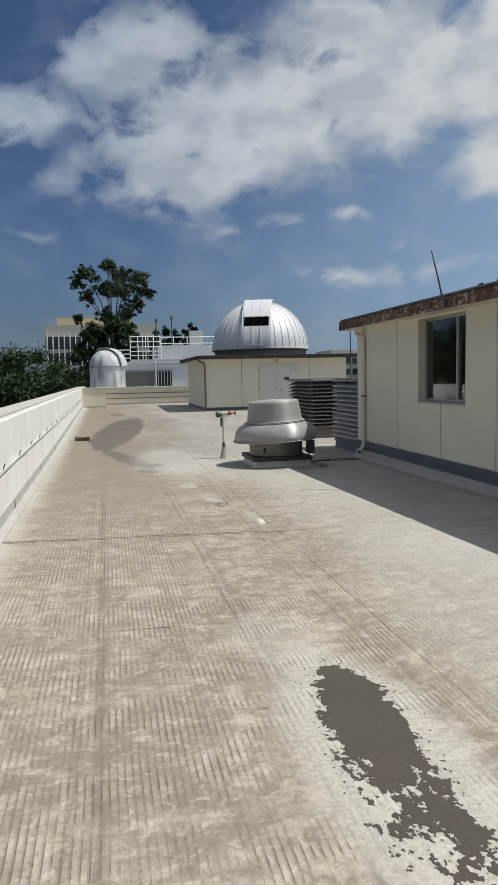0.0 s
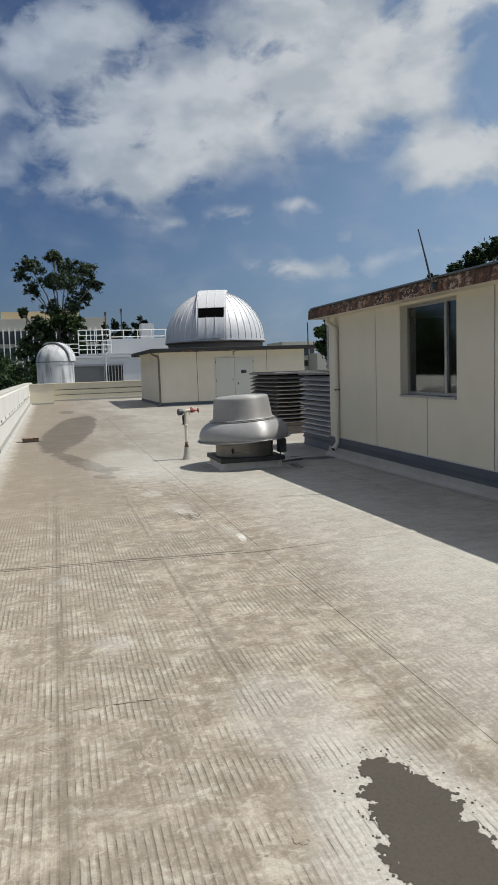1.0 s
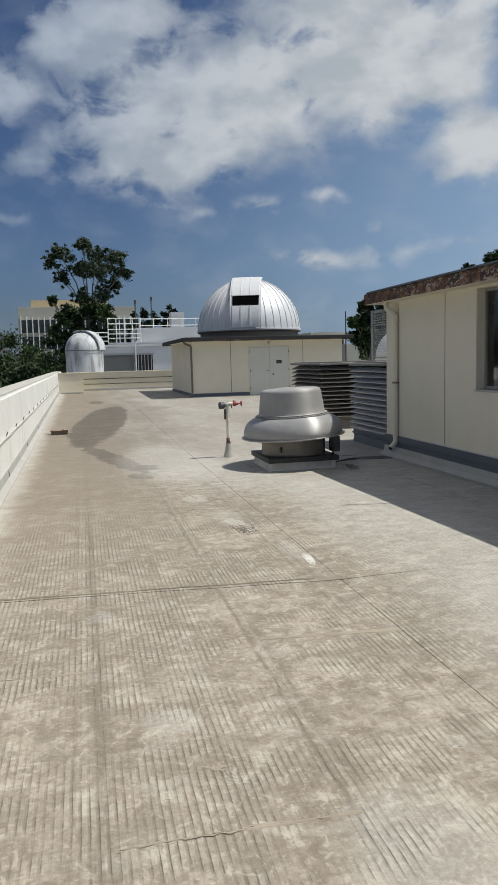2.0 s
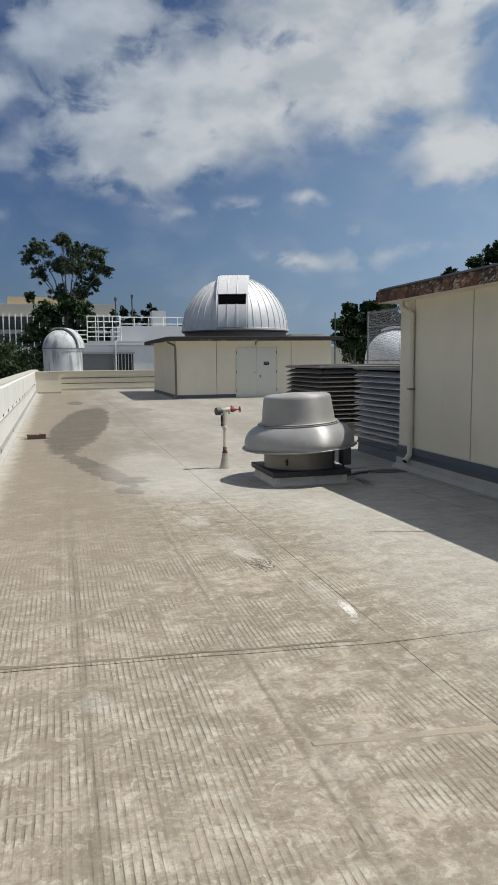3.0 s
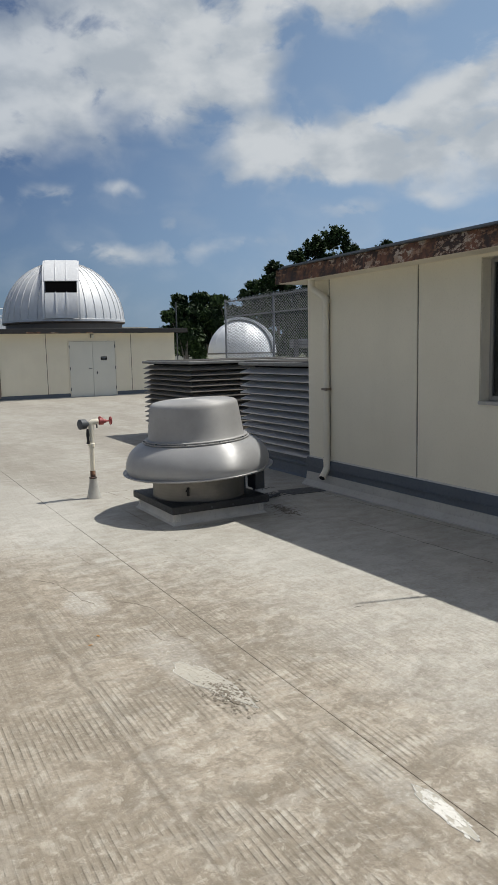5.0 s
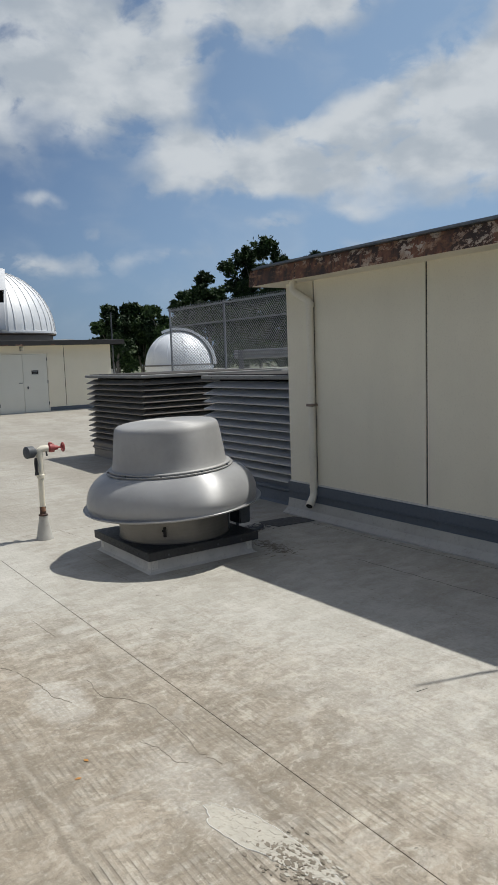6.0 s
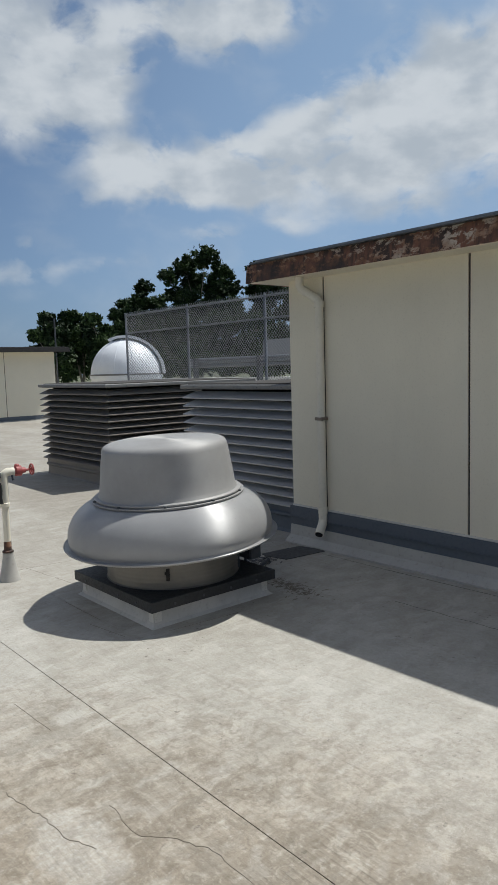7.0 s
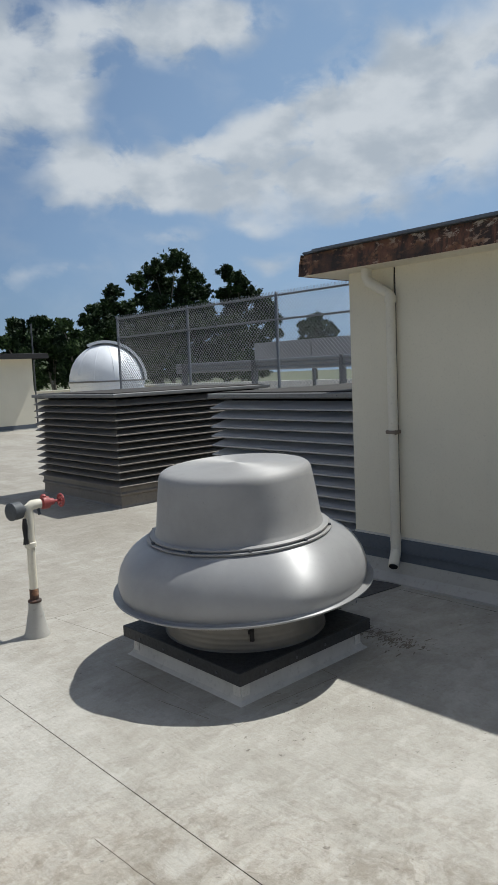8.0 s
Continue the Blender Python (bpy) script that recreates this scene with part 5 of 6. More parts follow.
    # black slab laid on the shell stands for the unlit opening
    part("slit", curved_slab(r + 0.008, half - 0.02, 24.0, 40.0, 0.03), SHADE_BLACK, dome, "black slab painted as the unlit slit opening", smooth=0)
    for s in (-1, 1):
        bm = curved_slab(r + 0.004, 0.035, 0.5, 92.0, 0.055)
        bmesh.ops.translate(bm, vec=(s * (half + 0.055), 0, 0), verts=bm.verts)
        part("shutter_rail", bm, DOME, dome, smooth=40)
        for q in (0.2,):
            bm = curved_slab(r + 0.08, 0.012, 1.5, 25.0, 0.022)
            bmesh.ops.translate(bm, vec=(s * q, 0, 0), verts=bm.verts)
            part("seam", bm, DOME, dome, smooth=0)
            bm = curved_slab(r + 0.078, 0.012, 37.0, 79.0, 0.020)
            bmesh.ops.translate(bm, vec=(s * q, 0, 0), verts=bm.verts)
            part("seam", bm, DOME, dome, smooth=0)


make_shed()


def make_small_dome(label, at, r, drum, mat, facing):
    d = thing("telescope_dome", label, "dome", at, facing, group="small telescope domes")
    part("drum", lathe([(r * 0.97, 0.0), (r * 0.97, drum - 0.16), (r * 1.0, drum - 0.15), (r * 1.0, drum)], 48), mat, d)
    bm = dome_shell(r * 0.985, 24)
    bmesh.ops.translate(bm, vec=(0, 0, drum), verts=bm.verts)
    part("shell", bm, mat, d, smooth=60)
    part("band", lathe([(r * 0.98, drum - 0.03), (r * 1.02, drum - 0.02), (r * 1.02, drum + 0.03), (r * 0.98, drum + 0.04)], 48), CAP_METAL, d)
    for s in (-1, 1):
        bm = curved_slab(r, 0.03, 0, 115.0, r * 0.07)
        bmesh.ops.translate(bm, vec=(s * r * 0.30, 0, drum), verts=bm.verts)
        part("shutter_rail", bm, mat, d)
    bm = curved_slab(r + 0.01, r * 0.28, 1.0, 112.0, r * 0.045)
    bmesh.ops.translate(bm, vec=(0, 0, drum), verts=bm.verts)
    part("shutter", bm, mat, d, smooth=50)
    for k in range(12):
        az = 2 * math.pi * (k + 0.5) / 12
        if math.sin(az) < -0.9:
            continue
        bm = seam(r * 0.985, az, 0.02, 0.012)
        bmesh.ops.translate(bm, vec=(0, 0, drum), verts=bm.verts)
        part("seam", bm, mat, d, smooth=0)


make_small_dome("white fibreglass telescope dome behind the wire fence", (15.1, 33.9, 0.11), 1.46, 1.45, DOME_WHITE, 55.0)
make_small_dome("streak-stained grey telescope dome beside a white plant room", (0.28, 51.5, 0.0), 1.27, 2.5, DOME_STAINED, 62.0)


# ---- neighbouring roofs ----
def railing(x0, x1, y, z, height, gap, parent, mat, rails=(0.5, 1.0)):
    n = max(2, int((x1 - x0) / gap) + 1)
    for k in range(n):
        x = x0 + (x1 - x0) * k / (n - 1)
        part("post", tube([(x, y, z), (x, y, z + height)], 0.035, 8), mat, parent)
    for q in rails:
        part("rail", tube([(x0, y, z + height * q), (x1, y, z + height * q)], 0.032, 8), mat, parent)


def make_neighbours():
    deck = tagged(part("neighbour_roof", boxes(((-4.0, 47.0, GROUND), (24, 72, 0.0)), bevel=0.03), WHITE_WALL, None, "pale neighbouring building with a flat roof"), category="building", kind="structure")
    room = thing("plant_room", "white plant room with louvered openings and roof railings", "building", (1.5, 52.0, 0))
    part("wall", boxes(((0, 0, 0), (6.2, 6, 2.70)), bevel=0.02), WHITE_WALL, room)
    part("roof", boxes(((-0.12, -0.12, 2.70), (6.32, 6.12, 2.86)), bevel=0.02), WHITE_WALL, room)
    part("shutter", boxes(((0.02, -0.05, 0.5), (2.05, -0.002, 2.15)), bevel=0.01), SHUTTER, room, "grey roller shutter")
    part("opening", boxes(((2.1, -0.03, 0.5), (3.35, -0.002, 2.15))), BLACK, room, "dark louvered opening")
    for k in range(6):
        part("bar", boxes(((2.12 + 0.22 * k, -0.07, 0.5), (2.17 + 0.22 * k, -0.03, 2.15)), bevel=0.005), GREY_WALL, room)
    part("frame", boxes(((0.05, -0.06, 2.15), (3.45, -0.002, 2.25)), bevel=0.005), GREY_WALL, room)
    part("pipe", tube([(2.2, -0.1, 0.2), (2.2, -0.1, 2.9), (2.35, 0.0, 3.1)], 0.04, 8), WHITE_WALL, room)
    upper = thing("roof_platform", "white roof platform with pipe railings", "building", (3.4, 60.0, 0))
    part("wall", boxes(((1.0, 0, 0), (14, 6, 4.35)), bevel=0.02), WHITE_WALL, upper)
    part("ledge", boxes(((-1.2, -1.0, 3.05), (3.0, 0.0, 3.2)), ((-1.2, -1.0, 0.0), (-1.05, -0.85, 3.05)), ((2.8, -1.0, 0.0), (2.95, -0.85, 3.05)), bevel=0.01), WHITE_WALL, upper)
    railing(-1.2, 1.3, -0.9, 3.2, 1.85, 0.62, upper, FIN_WHITE, (0.18, 0.36, 0.55, 0.78, 1.0))
    railing(-3.4, -1.2, -0.4, 2.9, 1.1, 0.7, upper, FIN_WHITE, (0.4, 0.7, 1.0))
    part("deck_edge", boxes(((-3.4, -0.6, 2.75), (-1.2, 0.0, 2.9)), ((-3.4, -0.6, 0.0), (-3.3, -0.5, 2.75)), bevel=0.01), WHITE_WALL, upper)
    railing(1.3, 7.0, 0.2, 4.0, 1.05, 1.1, upper, FIN_WHITE)
    part("tank", boxes(((3.9, 0.6, 4.35), (5.0, 1.6, 5.6)), bevel=0.04), WHITE_WALL, upper)
    for x, z in ((2.5, 6.85), (1.1, 6.5)):
        m = thing("antenna_mast", "thin dark antenna mast on the neighbouring roof", "mast", (3.3 + x, 61.0 if x > 2 else 59.6, 4.35 if x > 2 else 0.0), group="antenna masts")
        base = 4.35 if x > 2 else 0.0
        part("pole", tube([(0, 0, 0), (0, 0, z - base)], 0.05, 8), GREY_DARK, m)
        part("head", boxes(((-0.09, -0.05, z - base - 0.3), (0.09, 0.05, z - base)), bevel=0.02), GREY_DARK, m)
    unit = thing("rooftop_unit", "white rooftop air unit on the neighbouring roof", "air unit", (6.4, 50.2, 0.0))
    part("casing", boxes(((0, 0, 0.35), (3.2, 1.6, 1.5)), bevel=0.04), WHITE_WALL, unit)
    part("plinth", boxes(((0.1, 0.1, 0), (3.1, 1.5, 0.35))), GREY_WALL, unit)

    # mechanical screen behind the fence
    scr = thing("equipment_screen", "grey equipment screen on steel posts behind the fence", "screen", (15.0, 13.9, 0.0))
    for k in range(5):
        y = k * 2.3
        part("panel", boxes(((0.0, y + 0.02, 2.02), (0.05, y + 2.28, 2.54)), bevel=0.006), GREY_WALL, scr)
        part("post", boxes(((0.06, y - 0.04, 0.0), (0.14, y + 0.04, 2.56)), bevel=0.006), GREY_DARK, scr)
    run = thing("pipe_rack", "galvanised pipe rack along the lower roof", "pipes", (13.2, 14.0, 0.0))
    for z in (1.78, 1.88, 1.97):
        part("pipe", tube([(0, 0, z), (0, 7, z), (0.1, 13, z)], 0.05, 10), GALV, run)
    for y in (0.5, 3.5, 6.5, 9.5, 12.5):
        part("stand", boxes(((-0.08, y - 0.05, 0), (0.08, y + 0.05, 2.02)), bevel=0.006), GREY_DARK, run)

    # mid-rise slab with a grid of fins
    off = thing("office_block", "pale concrete office block with vertical fins", "building", (-11.4, 150.0, GROUND))
    w, dep, h = 23.0, 18.0, 23.9
    part("wall", boxes(((0, 0, 0), (w, dep, h)), bevel=0.05), CONCRETE, off)
    part("penthouse", boxes(((2.3, 3, h), (17.5, 14, h + 1.6)), bevel=0.05), PENTHOUSE, off, "ochre rendered penthouse")
    floors, bays = 6, 20
    for f in range(floors):
        z = h - 2.2 - 3.3 * (f + 1)
        for b in range(bays):
            x = 0.45 + (w - 0.6) * b / bays
            win = part("window", boxes(((x + 0.10, -0.06, z + 0.55), (x + 1.02, -0.01, z + 3.05))), DARK_PANE, off, smooth=0)
    for b in range(bays + 1):
        x = 0.45 + (w - 0.6) * b / bays
        part("fin", boxes(((x - 0.10, -0.55, h - 22.5), (x + 0.10, -0.012, h - 2.0)), bevel=0.02), FIN_WHITE, off)
    far = thing("apartment_block", "distant grey apartment block with banded storeys", "building", (62.0, 190.0, GROUND))
    part("wall", boxes(((0, 0, 0), (10, 14, 19.5)), ((8, -6, 0), (20, 8, 16.0)), bevel=0.05), CONCRETE, far)
    for k in range(5):
        for b in range(5):
            part("window", boxes(((0.5 + 1.9 * b, -0.1, 3.6 + 3.0 * k), (1.9 + 1.9 * b, -0.02, 5.3 + 3.0 * k))), DARK_PANE, far, smooth=0)


make_neighbours()


# ---- trees ----
def leaves(clumps, size, per, rng, mat, name, parent, flat=0.6):
    """Thousands of single leaf sprays, gathered in uneven clumps."""
    gen = np.random.default_rng(rng.randrange(10 ** 6))
    centres, radii = np.array([c for c, _ in clumps]), np.array([r for _, r in clumps])
    count = np.maximum(12, (per * radii ** 2 / np.mean(radii ** 2)).astype(int))
    which = np.repeat(np.arange(len(clumps)), count)
    way = gen.normal(size=(len(which), 3))
    way /= np.linalg.norm(way, axis=1)[:, None]
    dist = np.minimum(np.abs(gen.normal(0.0, 0.62, len(which))), 1.6)
    pos = centres[which] + way * (dist * radii[which])[:, None] * np.array([1.0, 1.0, flat])
    a = gen.normal(size=pos.shape)
    a /= np.linalg.norm(a, axis=1)[:, None]
    b = np.cross(a, gen.normal(size=pos.shape))
    b /= np.linalg.norm(b, axis=1)[:, None]
    s = size * gen.uniform(0.55, 1.4, len(which))[:, None]
    v = np.stack([pos - a * s, pos + b * s * 0.42, pos + a * s, pos - b * s * 0.42], 1).reshape(-1, 3)
    me = bpy.data.meshes.new(name)
    me.from_pydata(v.tolist(), [], np.arange(len(v)).reshape(-1, 4).tolist())
    me.materials.append(mat)
    ob = new(name, me)
    ob.parent = parent
    return ob


def make_tree(label, at, height, spread, crown_from, seed, mat, size=0.3, per=150, limbs=11, group="", sparse=1.0, flat=0.7, lean=0.0, forks=8, bole=0.84, rises=(0.08, 0.17), thick=0.42, bark=None):
    """Tapered trunk, forking limbs, and clumps of leaves at the limb ends."""
    rng = random.Random(seed)
    tree = thing("tree", label, "tree", at, group=group)
    wood, clumps = bmesh.new(), []
    r0 = height * 0.018
    trunk = [Vector((0, 0, 0))]
    for k in range(1, 7):
        trunk.append(Vector((lean * k / 6 * height * 0.1 + rng.uniform(-0.03, 0.03) * height * 0.5, rng.uniform(-0.03, 0.03) * height * 0.5, height * bole * k / 6)))
    tube(trunk, [r0 * (1 - 0.12 * k) for k in range(7)], 8, wood)
    for k in range(limbs):
        u = crown_from + (0.97 - crown_from) * (k + rng.random() * 0.7) / limbs
        i = min(5, int(u * 6))
        root = trunk[i].lerp(trunk[i + 1], u * 6 - i)
        az = k * 2.4 + rng.uniform(-0.4, 0.4)
        reach = spread * (0.55 + 0.5 * math.sin(math.pi * min(1, (u - crown_from) / (1 - crown_from) * 0.75 + 0.2))) * rng.uniform(0.7, 1.1)
        rise = height * rng.uniform(*rises)
        tip = root + Vector((math.cos(az) * reach, math.sin(az) * reach, rise))
        mid = root.lerp(tip, 0.5) + Vector((0, 0, -rise * 0.15))
        tube([root, mid, tip], [r0 * thick, r0 * thick * 0.6, r0 * thick * 0.24], 6, wood)
        clumps.append((tuple(tip), spread * rng.uniform(0.12, 0.22) * sparse))
        for q in range(forks):
            w = rng.uniform(0.25, 1.0)
            start = mid.lerp(tip, w * 0.7)
            end = start + Vector((rng.uniform(-1, 1), rng.uniform(-1, 1), rng.uniform(-0.35, 0.9))) * spread * 0.42
            tube([start, end], [r0 * 0.14, r0 * 0.05], 5, wood)
            clumps.append((tuple(end), spread * rng.uniform(0.08, 0.21) * sparse))
    for q in range(4):
        end = trunk[-1] + Vector((rng.uniform(-0.4, 0.4) * spread, rng.uniform(-0.4, 0.4) * spread, height * rng.uniform(0.05, 0.14)))
        tube([trunk[-1], end], [r0 * 0.2, r0 * 0.06], 5, wood)
        clumps.append((tuple(end), spread * rng.uniform(0.12, 0.2) * sparse))
    part("trunk", wood, bark or BARK, tree, "bark trunk and limbs")
    leaves(clumps, size, per, rng, mat, "crown", tree, flat)
    return tree


def polar(az, dist):
    return (0.25 + dist * math.sin(radians(az)), 9.8 + dist * math.cos(radians(az)), GROUND)


def make_gum(label, at, lobes, seed, mat, size=0.17, per=120, group="", bark=None, many=44):
    """A forked trunk that carries rounded heads of foliage: lobes of (x, y, height, radius) round the foot."""
    rng = random.Random(seed)
    tree = thing("tree", label, "tree", at, group=group)
    wood, clumps = bmesh.new(), []
    low = min(z for x, y, z, r in lobes)
    tall = max(z for x, y, z, r in lobes)
    fork = Vector((rng.uniform(-0.4, 0.4), rng.uniform(-0.4, 0.4), low * 0.82))
    r0 = tall * 0.013
    tube([(0, 0, 0), tuple(fork * 0.5 + Vector((0.25, 0.1, 0))), tuple(fork)], [r0 * 1.1, r0 * 0.85, r0 * 0.6], 8, wood)
    for x, y, z, r in lobes:
        core = Vector((x, y, z))
        bend = fork.lerp(core, 0.55) + Vector((-0.12 * (x - fork.x), -0.12 * (y - fork.y), 0.06 * (z - fork.z)))
        tube([fork, bend, core], [r0 * 0.34, r0 * 0.20, r0 * 0.09], 6, wood)
        for k in range(many):
            way = Vector((rng.gauss(0, 1), rng.gauss(0, 1), rng.gauss(0.25, 1))).normalized()
            end = core + Vector((way.x * r, way.y * r, way.z * r * 0.85)) * rng.uniform(0.2, 1.12)
            tube([bend.lerp(core, rng.uniform(0.6, 1.0)), end], [r0 * 0.05, r0 * 0.02], 4, wood)
            clumps.append((tuple(end), r * rng.uniform(0.14, 0.40)))
    part("trunk", wood, bark or BARK, tree, "bark trunk and limbs")
    leaves(clumps, size, per, rng, mat, "crown", tree, 0.8)
    return tree


def heads(az, dist, spots, rng):
    """Foliage heads for a tree at (az, dist), given as (azimuth, elevation, half size) in degrees."""
    foot = polar(az, dist)
    out = []
    for a, e, r in spots:
        x, y, _ = polar(a, dist + rng.uniform(-2.0, 2.0))
        out.append((x - foot[0], y - foot[1], 1.75 + dist * math.tan(radians(e)) - GROUND, dist * radians(r)))
    return out


def make_trees():
    make_gum("tall open-crowned gum tree with pale limbs", (0.9, 82.0, GROUND), [(x - 0.9, y, z - GROUND, r) for x, y, z, r in (
        (-1.6, 0, 13.4, 1.1), (-2.4, 1, 12.4, 0.9), (0.9, -1, 13.9, 1.0), (2.4, 1, 13.2, 1.2), (4.1, 0, 12.7, 1.3), (5.0, 0, 11.4, 1.0), (0.6, 0, 11.6, 1.5), (2.6, -1, 11.4, 1.4), (-1.5, 0, 10.7, 1.0), (4.0, 1, 10.0, 1.0), (2.6, 0, 8.9, 1.2), (0.4, 0, 8.8, 1.1))],
        23, LEAF_GUM, 0.135, 64, bark=BARK_PALE, many=36)
    make_gum("dark leafy gum tree behind the stained dome", (0.6, 80.0, GROUND), [(x - 0.6, y, z - GROUND, r) for x, y, z, r in (
        (-0.9, 0, 6.4, 1.5), (0.9, 0, 7.2, 1.5), (2.7, 0, 6.4, 1.4), (-2.5, 0, 8.2, 0.6), (-2.0, 0, 4.4, 1.5), (0.2, 0, 4.6, 1.8), (2.4, 0, 4.2, 1.6), (-1.0, 0, 2.4, 1.6), (1.4, 0, 2.2, 1.8))],
        5, LEAF_DARK, 0.17, 80)
    for k, (x, y, h, s) in enumerate(((-5.6, 48.0, 13.4, 3.0), (-9.0, 54.0, 15.2, 3.8), (-13.0, 60.0, 16.0, 4.5), (-7.0, 66.0, 15.6, 3.8), (-4.6, 78.0, 14.8, 3.8), (-17.0, 52.0, 16.6, 5.0), (-6.2, 36.0, 11.8, 3.0), (-8.6, 30.0, 11.8, 3.2))):
        make_tree("dense dark green tree beyond the parapet", (x, y, GROUND), h, s, 0.30, 40 + k, LEAF_DARK, 0.15, 230, 16, "trees beyond the parapet", 1.6, 0.9)
    rng = random.Random(77)
    ragged, broad = "dark gum tree with ragged foliage behind the fence", "broad mature gum tree rising behind the fence"
    for label, az, d, spots in (
        (ragged, 25.2, 58, ((25.1, 4.0, 0.75), (24.3, 2.8, 0.6), (25.6, 2.8, 0.9), (24.7, 1.6, 1.0), (25.8, 1.7, 1.1), (26.0, 0.7, 1.2))),
        (ragged, 27.2, 60, ((26.8, 4.1, 0.8), (27.8, 3.3, 0.8), (26.6, 2.8, 0.9), (28.0, 2.2, 1.1), (26.9, 1.7, 1.1), (27.6, 0.8, 1.2))),
        (ragged, 29.2, 57, ((28.6, 3.8, 0.6), (29.5, 3.2, 0.7), (29.0, 2.4, 0.9), (30.4, 2.2, 0.9), (29.6, 1.0, 1.3), (31.6, 1.2, 1.3))),
        (ragged, 30.9, 76, ((30.3, 4.3, 0.6), (31.4, 4.8, 0.8), (30.8, 3.3, 1.0), (31.8, 3.4, 1.0))),
        (broad, 32.8, 90, ((32.5, 6.5, 0.7), (32.2, 5.3, 0.9), (33.6, 5.1, 0.9), (33.0, 3.8, 1.3), (32.0, 2.6, 1.2), (34.0, 2.4, 1.4))),
        (broad, 37.0, 92, ((34.5, 7.2, 0.8), (35.8, 8.1, 1.0), (37.5, 8.5, 1.0), (38.8, 7.6, 0.9), (36.6, 6.9, 1.2), (38.2, 6.4, 1.1), (35.0, 5.8, 1.0), (39.6, 6.3, 0.8), (36.0, 4.9, 1.3), (38.2, 4.9, 1.3), (39.4, 4.6, 1.1), (35.0, 4.2, 1.2))),
        (broad, 42.4, 95, ((41.5, 7.6, 0.7), (42.4, 6.7, 0.8), (43.3, 5.8, 0.8), (41.4, 6.0, 0.7), (42.1, 5.0, 1.0), (44.4, 4.9, 0.8), (45.2, 4.0, 0.6), (43.6, 4.0, 1.1), (44.9, 2.9, 0.8), (41.2, 3.8, 1.0))),
        (broad, 38.5, 84, ((36.2, 3.2, 1.5), (38.0, 3.4, 1.5), (39.8, 3.2, 1.5), (41.6, 3.0, 1.4), (43.4, 2.6, 1.3), (34.4, 3.0, 1.4), (35.8, 1.5, 1.5), (37.8, 1.6, 1.6), (39.6, 1.5, 1.5), (41.4, 1.4, 1.6), (44.4, 1.2, 1.2), (34.6, 1.2, 1.5))),
        (ragged, 28.0, 66, ((25.6, 0.2, 1.2), (27.6, 0.3, 1.2), (29.6, 0.2, 1.3), (31.6, 0.6, 1.3), (33.4, 0.2, 1.3))),
        (ragged, 39.5, 78, ((35.4, 0.2, 1.3), (37.4, 0.4, 1.3), (39.6, 0.2, 1.4), (41.6, 0.4, 1.3), (43.4, 0.1, 1.2))),
        (ragged, 48.5, 105, ((47.5, 3.1, 0.6), (48.5, 3.5, 0.7), (49.6, 2.9, 0.6), (48.4, 2.4, 0.9), (49.4, 1.8, 0.8), (47.4, 2.0, 0.7))),
    ):
        make_gum(label, polar(az, d), heads(az, d, spots, rng), int(az * 10), LEAF_DARK, 0.20, 150, "trees behind the fence" if label is ragged else "tall gum trees")
    for k, (x, y, top, s) in enumerate(((11.9, 95.0, 9.0, 1.3), (8.0, 95.0, 8.5, 2.2), (13.2, 98.0, 6.2, 1.8), (16.0, 98.0, 6.4, 2.2))):
        make_tree("small distant conifer above the rooftops", (x, y, GROUND), top - GROUND, s, 0.45, 100 + k, LEAF_PINE, 0.26, 150, 14, "distant conifers", 1.0, 1.0)


make_trees()


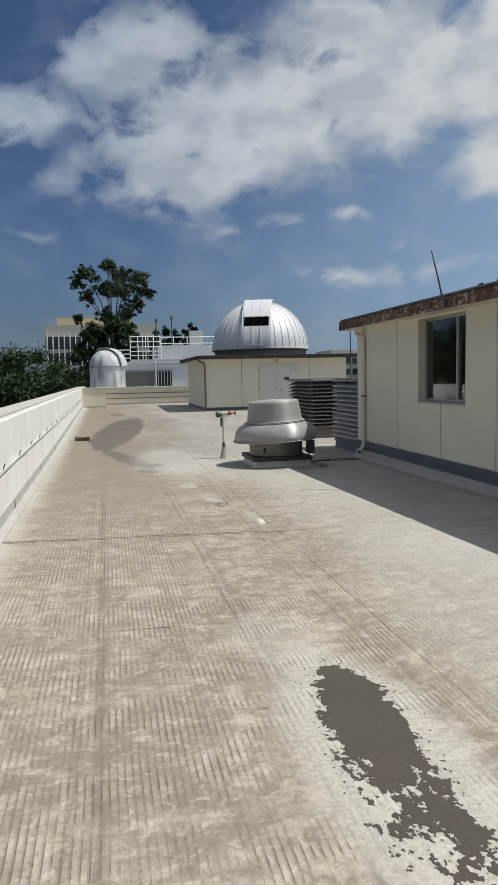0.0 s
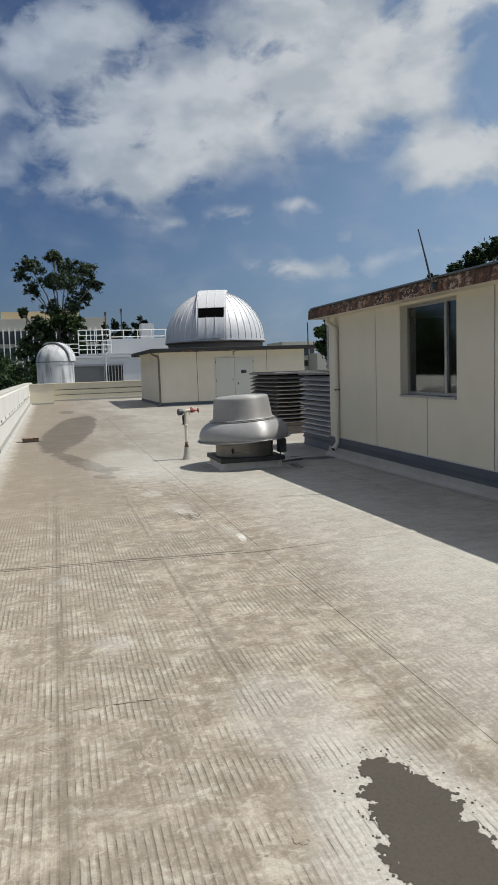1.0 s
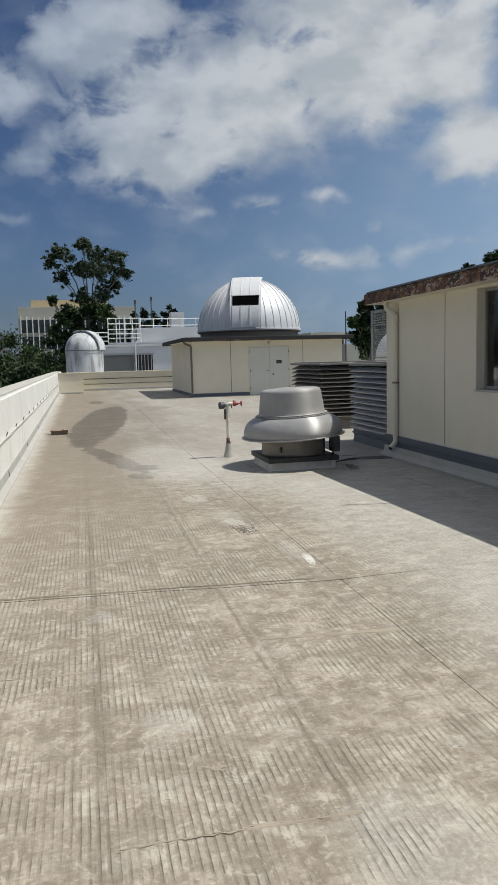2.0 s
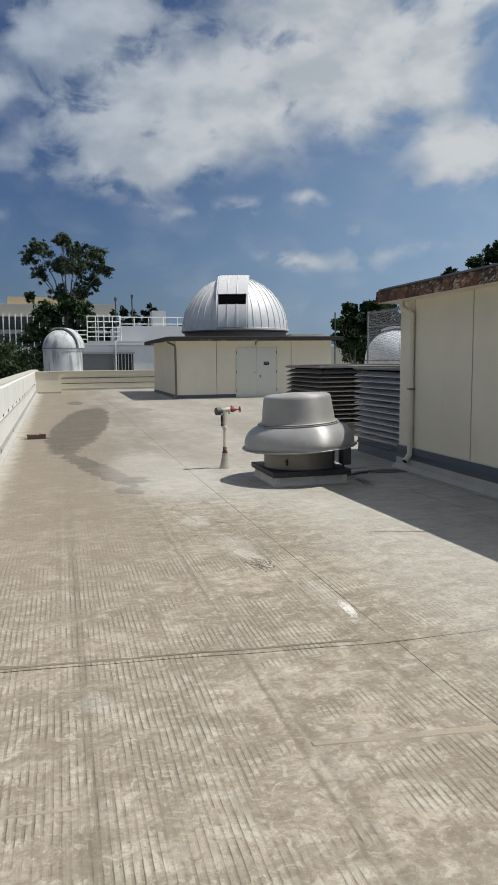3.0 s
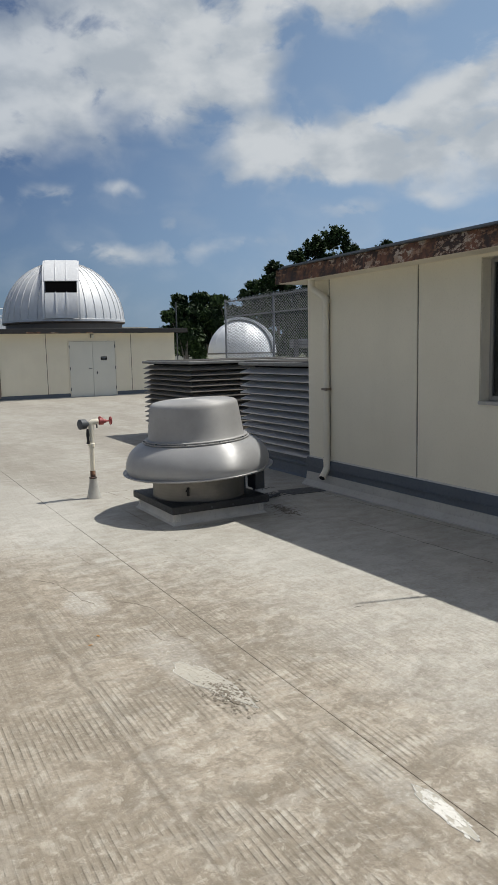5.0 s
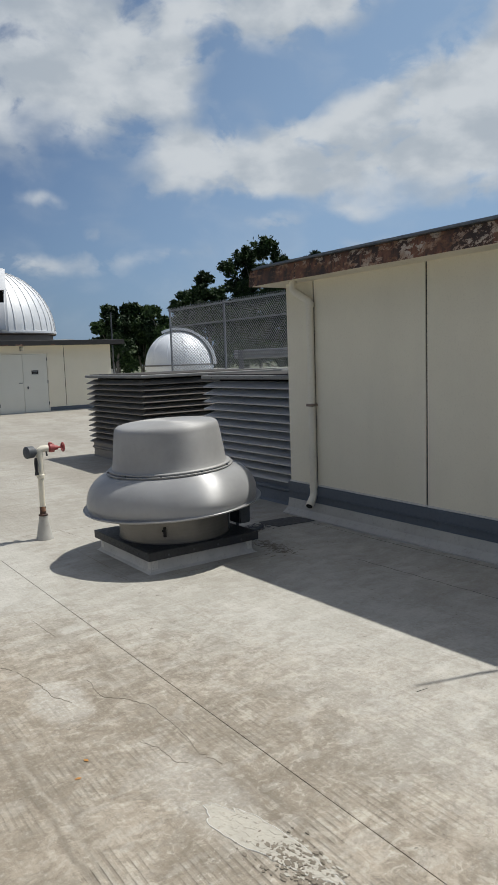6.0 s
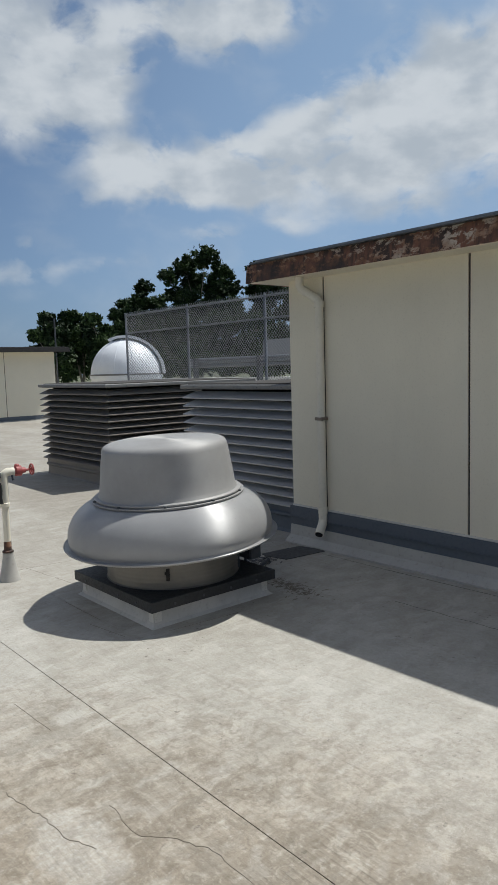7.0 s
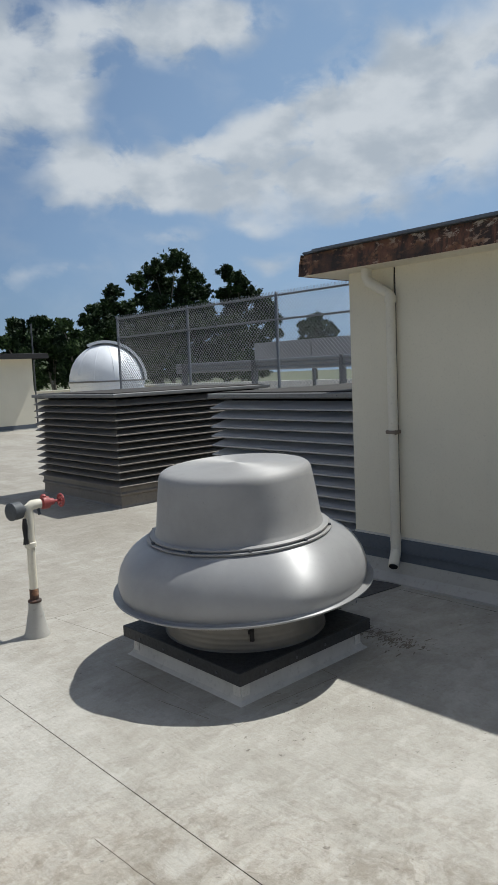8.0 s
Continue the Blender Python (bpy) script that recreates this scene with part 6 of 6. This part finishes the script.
# ---- marks on the deck ----
def make_marks():
    rng = random.Random(31)
    pud = thing("puddle", "shallow drying puddle of dark silty water", "puddle", (1.15, 3.05, 0.0))

    def wet(x, y):
        """How far a spot lies under the water's edge."""
        u = (y - 3.03) / 0.93
        mid_x = 1.145 + 0.055 * u + 0.03 * math.sin(3.0 * u)
        half = 0.222 * math.sqrt(max(0.0, 1 - abs(u) ** 2.4)) + (0.05 if u < -0.3 and x > mid_x else 0.0)
        d = (half - abs(x - mid_x)) / 0.2
        ragged = 0.5 * noise.noise((x * 9, y * 6, 0.3)) + 0.6 * noise.noise((x * 24, y * 17, 1.3)) + 0.5 * noise.noise((x * 55, y * 40, 2.1))
        low = max(0.0, min(1.0, (3.15 - y) / 0.5))
        strip = max(0.0, 1 - abs(x - 1.25 + 0.03 * u) / 0.17)
        shoal = low * (0.72 - 1.25 * strip + 1.2 * noise.noise((x * 12 + 3, y * 9, 7.7)) + 1.3 * noise.noise((x * 33, y * 25, 4.4)) + 0.9 * noise.noise((x * 75, y * 55, 6.1)))
        return d + ragged * 0.42 - max(0.0, shoal)

    step = 0.0052
    bm, grid = bmesh.new(), {}

    def corner(i, j):
        if (i, j) not in grid:
            grid[i, j] = bm.verts.new((i * step - 0.42, j * step - 1.15, 0.0024))
        return grid[i, j]

    for i in range(int(0.84 / step)):
        for j in range(int(2.2 / step)):
            if wet(1.15 + (i + 0.5) * step - 0.42, 3.05 + (j + 0.5) * step - 1.15) > 0.12:
                bm.faces.new((corner(i, j), corner(i + 1, j), corner(i + 1, j + 1), corner(i, j + 1)))
    rim = [v for v in bm.verts if v.is_boundary]
    for v in rim:
        v.co += Vector((rng.uniform(-0.003, 0.003), rng.uniform(-0.003, 0.003), -0.0012))
    part("water", bm, MUD, pud, smooth=0)
    fl = bmesh.new()
    made = 0
    while made < 150:
        x, y = rng.uniform(0.8, 1.55), rng.uniform(1.9, 4.05)
        if -0.35 < wet(x, y) < 0.2:
            s = rng.uniform(0.002, 0.006)
            prism([(p - 1.15, q - 3.05) for p, q in blob_outline(x, y, s, s * rng.uniform(0.5, 1.6), rng, 7, 0.5)], 0.0010, rng.uniform(0.0018, 0.0030), fl)
            made += 1
    tagged(part("flakes", fl, MUD, pud, "curled dried silt flakes", smooth=0), kind="stuff")
    for cx, cy, rx, ry, tr, lab in ((1.435, 9.30, 0.125, 0.40, 0.20, "scabbed pale coating patch with loose flakes"), (1.705, 7.95, 0.055, 0.21, -0.08, "smooth pale repair patch along the seam"), (0.42, 5.2, 0.05, 0.04, 0, "small scabbed coating patch"), (0.75, 3.55, 0.04, 0.03, 0, "small scabbed coating patch")):
        p = thing("coating_patch", lab, "roof patch", (cx, cy, 0.0), group="coating patches")
        if ry > 0.1:
            # what is left of the top coat: a torn drop-shaped skin, thicker at its rim
            outline = []
            for k in range(72):
                a = 2 * math.pi * k / 72
                taper = 0.62 + 0.38 * math.sin(a) if ry > 0.35 else 0.75 + 0.25 * math.sin(a)
                w = 1 + 0.22 * noise.noise((2.2 * math.cos(a) + cx, 2.2 * math.sin(a), 0)) + 0.10 * noise.noise((9 * math.cos(a), 9 * math.sin(a), cx))
                u, v = 0.85 * rx * w * taper * math.cos(a), 0.8 * ry * w * math.sin(a)
                outline.append((u * math.cos(tr) - v * math.sin(tr), u * math.sin(tr) + v * math.cos(tr)))
            part("skin", prism(outline, 0.0004, 0.0016), CHALK_SOFT, p, "thin torn skin of pale coating", smooth=0)
            part("rim", tube([(u, v, 0.0012) for u, v in outline + outline[:1]], 0.0022, 5, cap=False), CHALK, p, "curled white edge")
        bm = bmesh.new()
        for k in range(24 + int(2600 * rx * ry)):
            r, a = math.sqrt(rng.random()), rng.uniform(0, 6.283)
            u, v = 0.7 * rx * r * math.cos(a), 0.85 * ry * r * math.sin(a)
            s = rng.uniform(0.004, 0.019) * (1.15 - 0.75 * r)
            prism(blob_outline(u * math.cos(tr) - v * math.sin(tr), u * math.sin(tr) + v * math.cos(tr), s, s * rng.uniform(0.7, 2.4), rng, 12, 0.55, tr), 0.0014, rng.uniform(0.0019, 0.0030), bm)
        tagged(part("coating", bm, (CHALK_SOFT if ry > 0.3 else CHALK) if ry > 0.1 else LAP_SOFT, p, "broken flakes of coating", smooth=0), kind="stuff")
        if rx > 0.09:
            bm = bmesh.new()
            for k in range(260):
                x, y = rng.gauss(0, rx * 0.38), rng.gauss(-ry * 0.3, ry * 0.25)
                s = rng.uniform(0.0015, 0.0075)
                prism(blob_outline(x, y, s, s * rng.uniform(0.5, 1.8), rng, 8, 0.7), 0.0016, rng.uniform(0.0032, 0.0042), bm)
            tagged(part("flakes", bm, LAP, p, "dark loose flakes", smooth=0), kind="stuff")
    # hairline cracks
    for pts in (((1.15, 11.36), (1.17, 11.24), (1.20, 11.09), (1.21, 10.93), (1.28, 10.76)), ((1.43, 10.98), (1.41, 10.76), (1.51, 10.63), (1.57, 10.49), (1.57, 10.28), (1.54, 9.97), (1.57, 9.82)), ((1.37, 10.23), (1.42, 10.12), (1.42, 9.98), (1.47, 9.94)), ((1.02, 11.55), (1.10, 11.45), (1.15, 11.36))):
        path = []
        for a, b in zip(pts, pts[1:]):
            for k in range(6):
                u = k / 6
                path.append((a[0] + (b[0] - a[0]) * u + rng.uniform(-0.009, 0.009), a[1] + (b[1] - a[1]) * u + rng.uniform(-0.009, 0.009), 0.0004))
        bm = tube(path, 0.0014, 4)
        tagged(part("crack", bm, LAP, None, "fine wandering crack in the roof coating"), category="crack", group="roof cracks", kind="structure")
    for x, y, a in ((1.12, 10.22, 20), (1.05, 10.12, 75)):
        leaf = thing("fallen_leaf", "small orange fallen leaf on the deck", "leaf", (x, y, 0.001), a, group="fallen leaves")
        bm = bmesh.new()
        spine = [(0.0, 0.0), (0.006, 0.008), (0.008, 0.016), (0.004, 0.026), (0.0, 0.032), (-0.004, 0.026), (-0.008, 0.016), (-0.006, 0.008)]
        vs = [bm.verts.new((u, v, 0.001 + 0.25 * abs(u) + 3.0 * (v - 0.016) ** 2)) for u, v in spine]
        bm.faces.new(vs)
        part("blade", bm, LEAF_FALLEN, leaf, smooth=0)
    hole = thing("screw_hole", "small dark fixing hole in the deck", "hole", (2.28, 9.51, 0.0))
    part("rim", lathe([(0.0, 0.0010), (0.005, 0.0012), (0.007, 0.0004)], 10), BLACK, hole)
    drain = thing("scupper_guard", "low rusted metal drain guard on the stained deck", "drain", (-0.60, 19.5, roof_z(19.5)), 4.0)
    part("lid", boxes(((-0.20, -0.13, 0.085), (0.20, 0.13, 0.102)), bevel=0.005), RUST, drain, "rusted flaking lid")
    part("base", boxes(((-0.19, -0.12, 0.0), (0.19, 0.12, 0.018)), bevel=0.004), GREY_DARK, drain)
    for k in range(7):
        part("bar", boxes(((-0.185 + 0.06 * k, -0.118, 0.018), (-0.165 + 0.06 * k, -0.106, 0.085)), bevel=0.002), BRONZE, drain, "rusted bar")
    part("screen", boxes(((-0.175, -0.10, 0.018), (0.175, 0.10, 0.084))), BRONZE, drain, smooth=0)
    part("debris", boxes(((-0.34, -0.02, 0.0), (-0.24, 0.01, 0.012)), ((0.21, -0.03, 0.0), (0.27, 0.0, 0.01)), bevel=0.003), LAP, drain, "dark leaf litter")


make_marks()
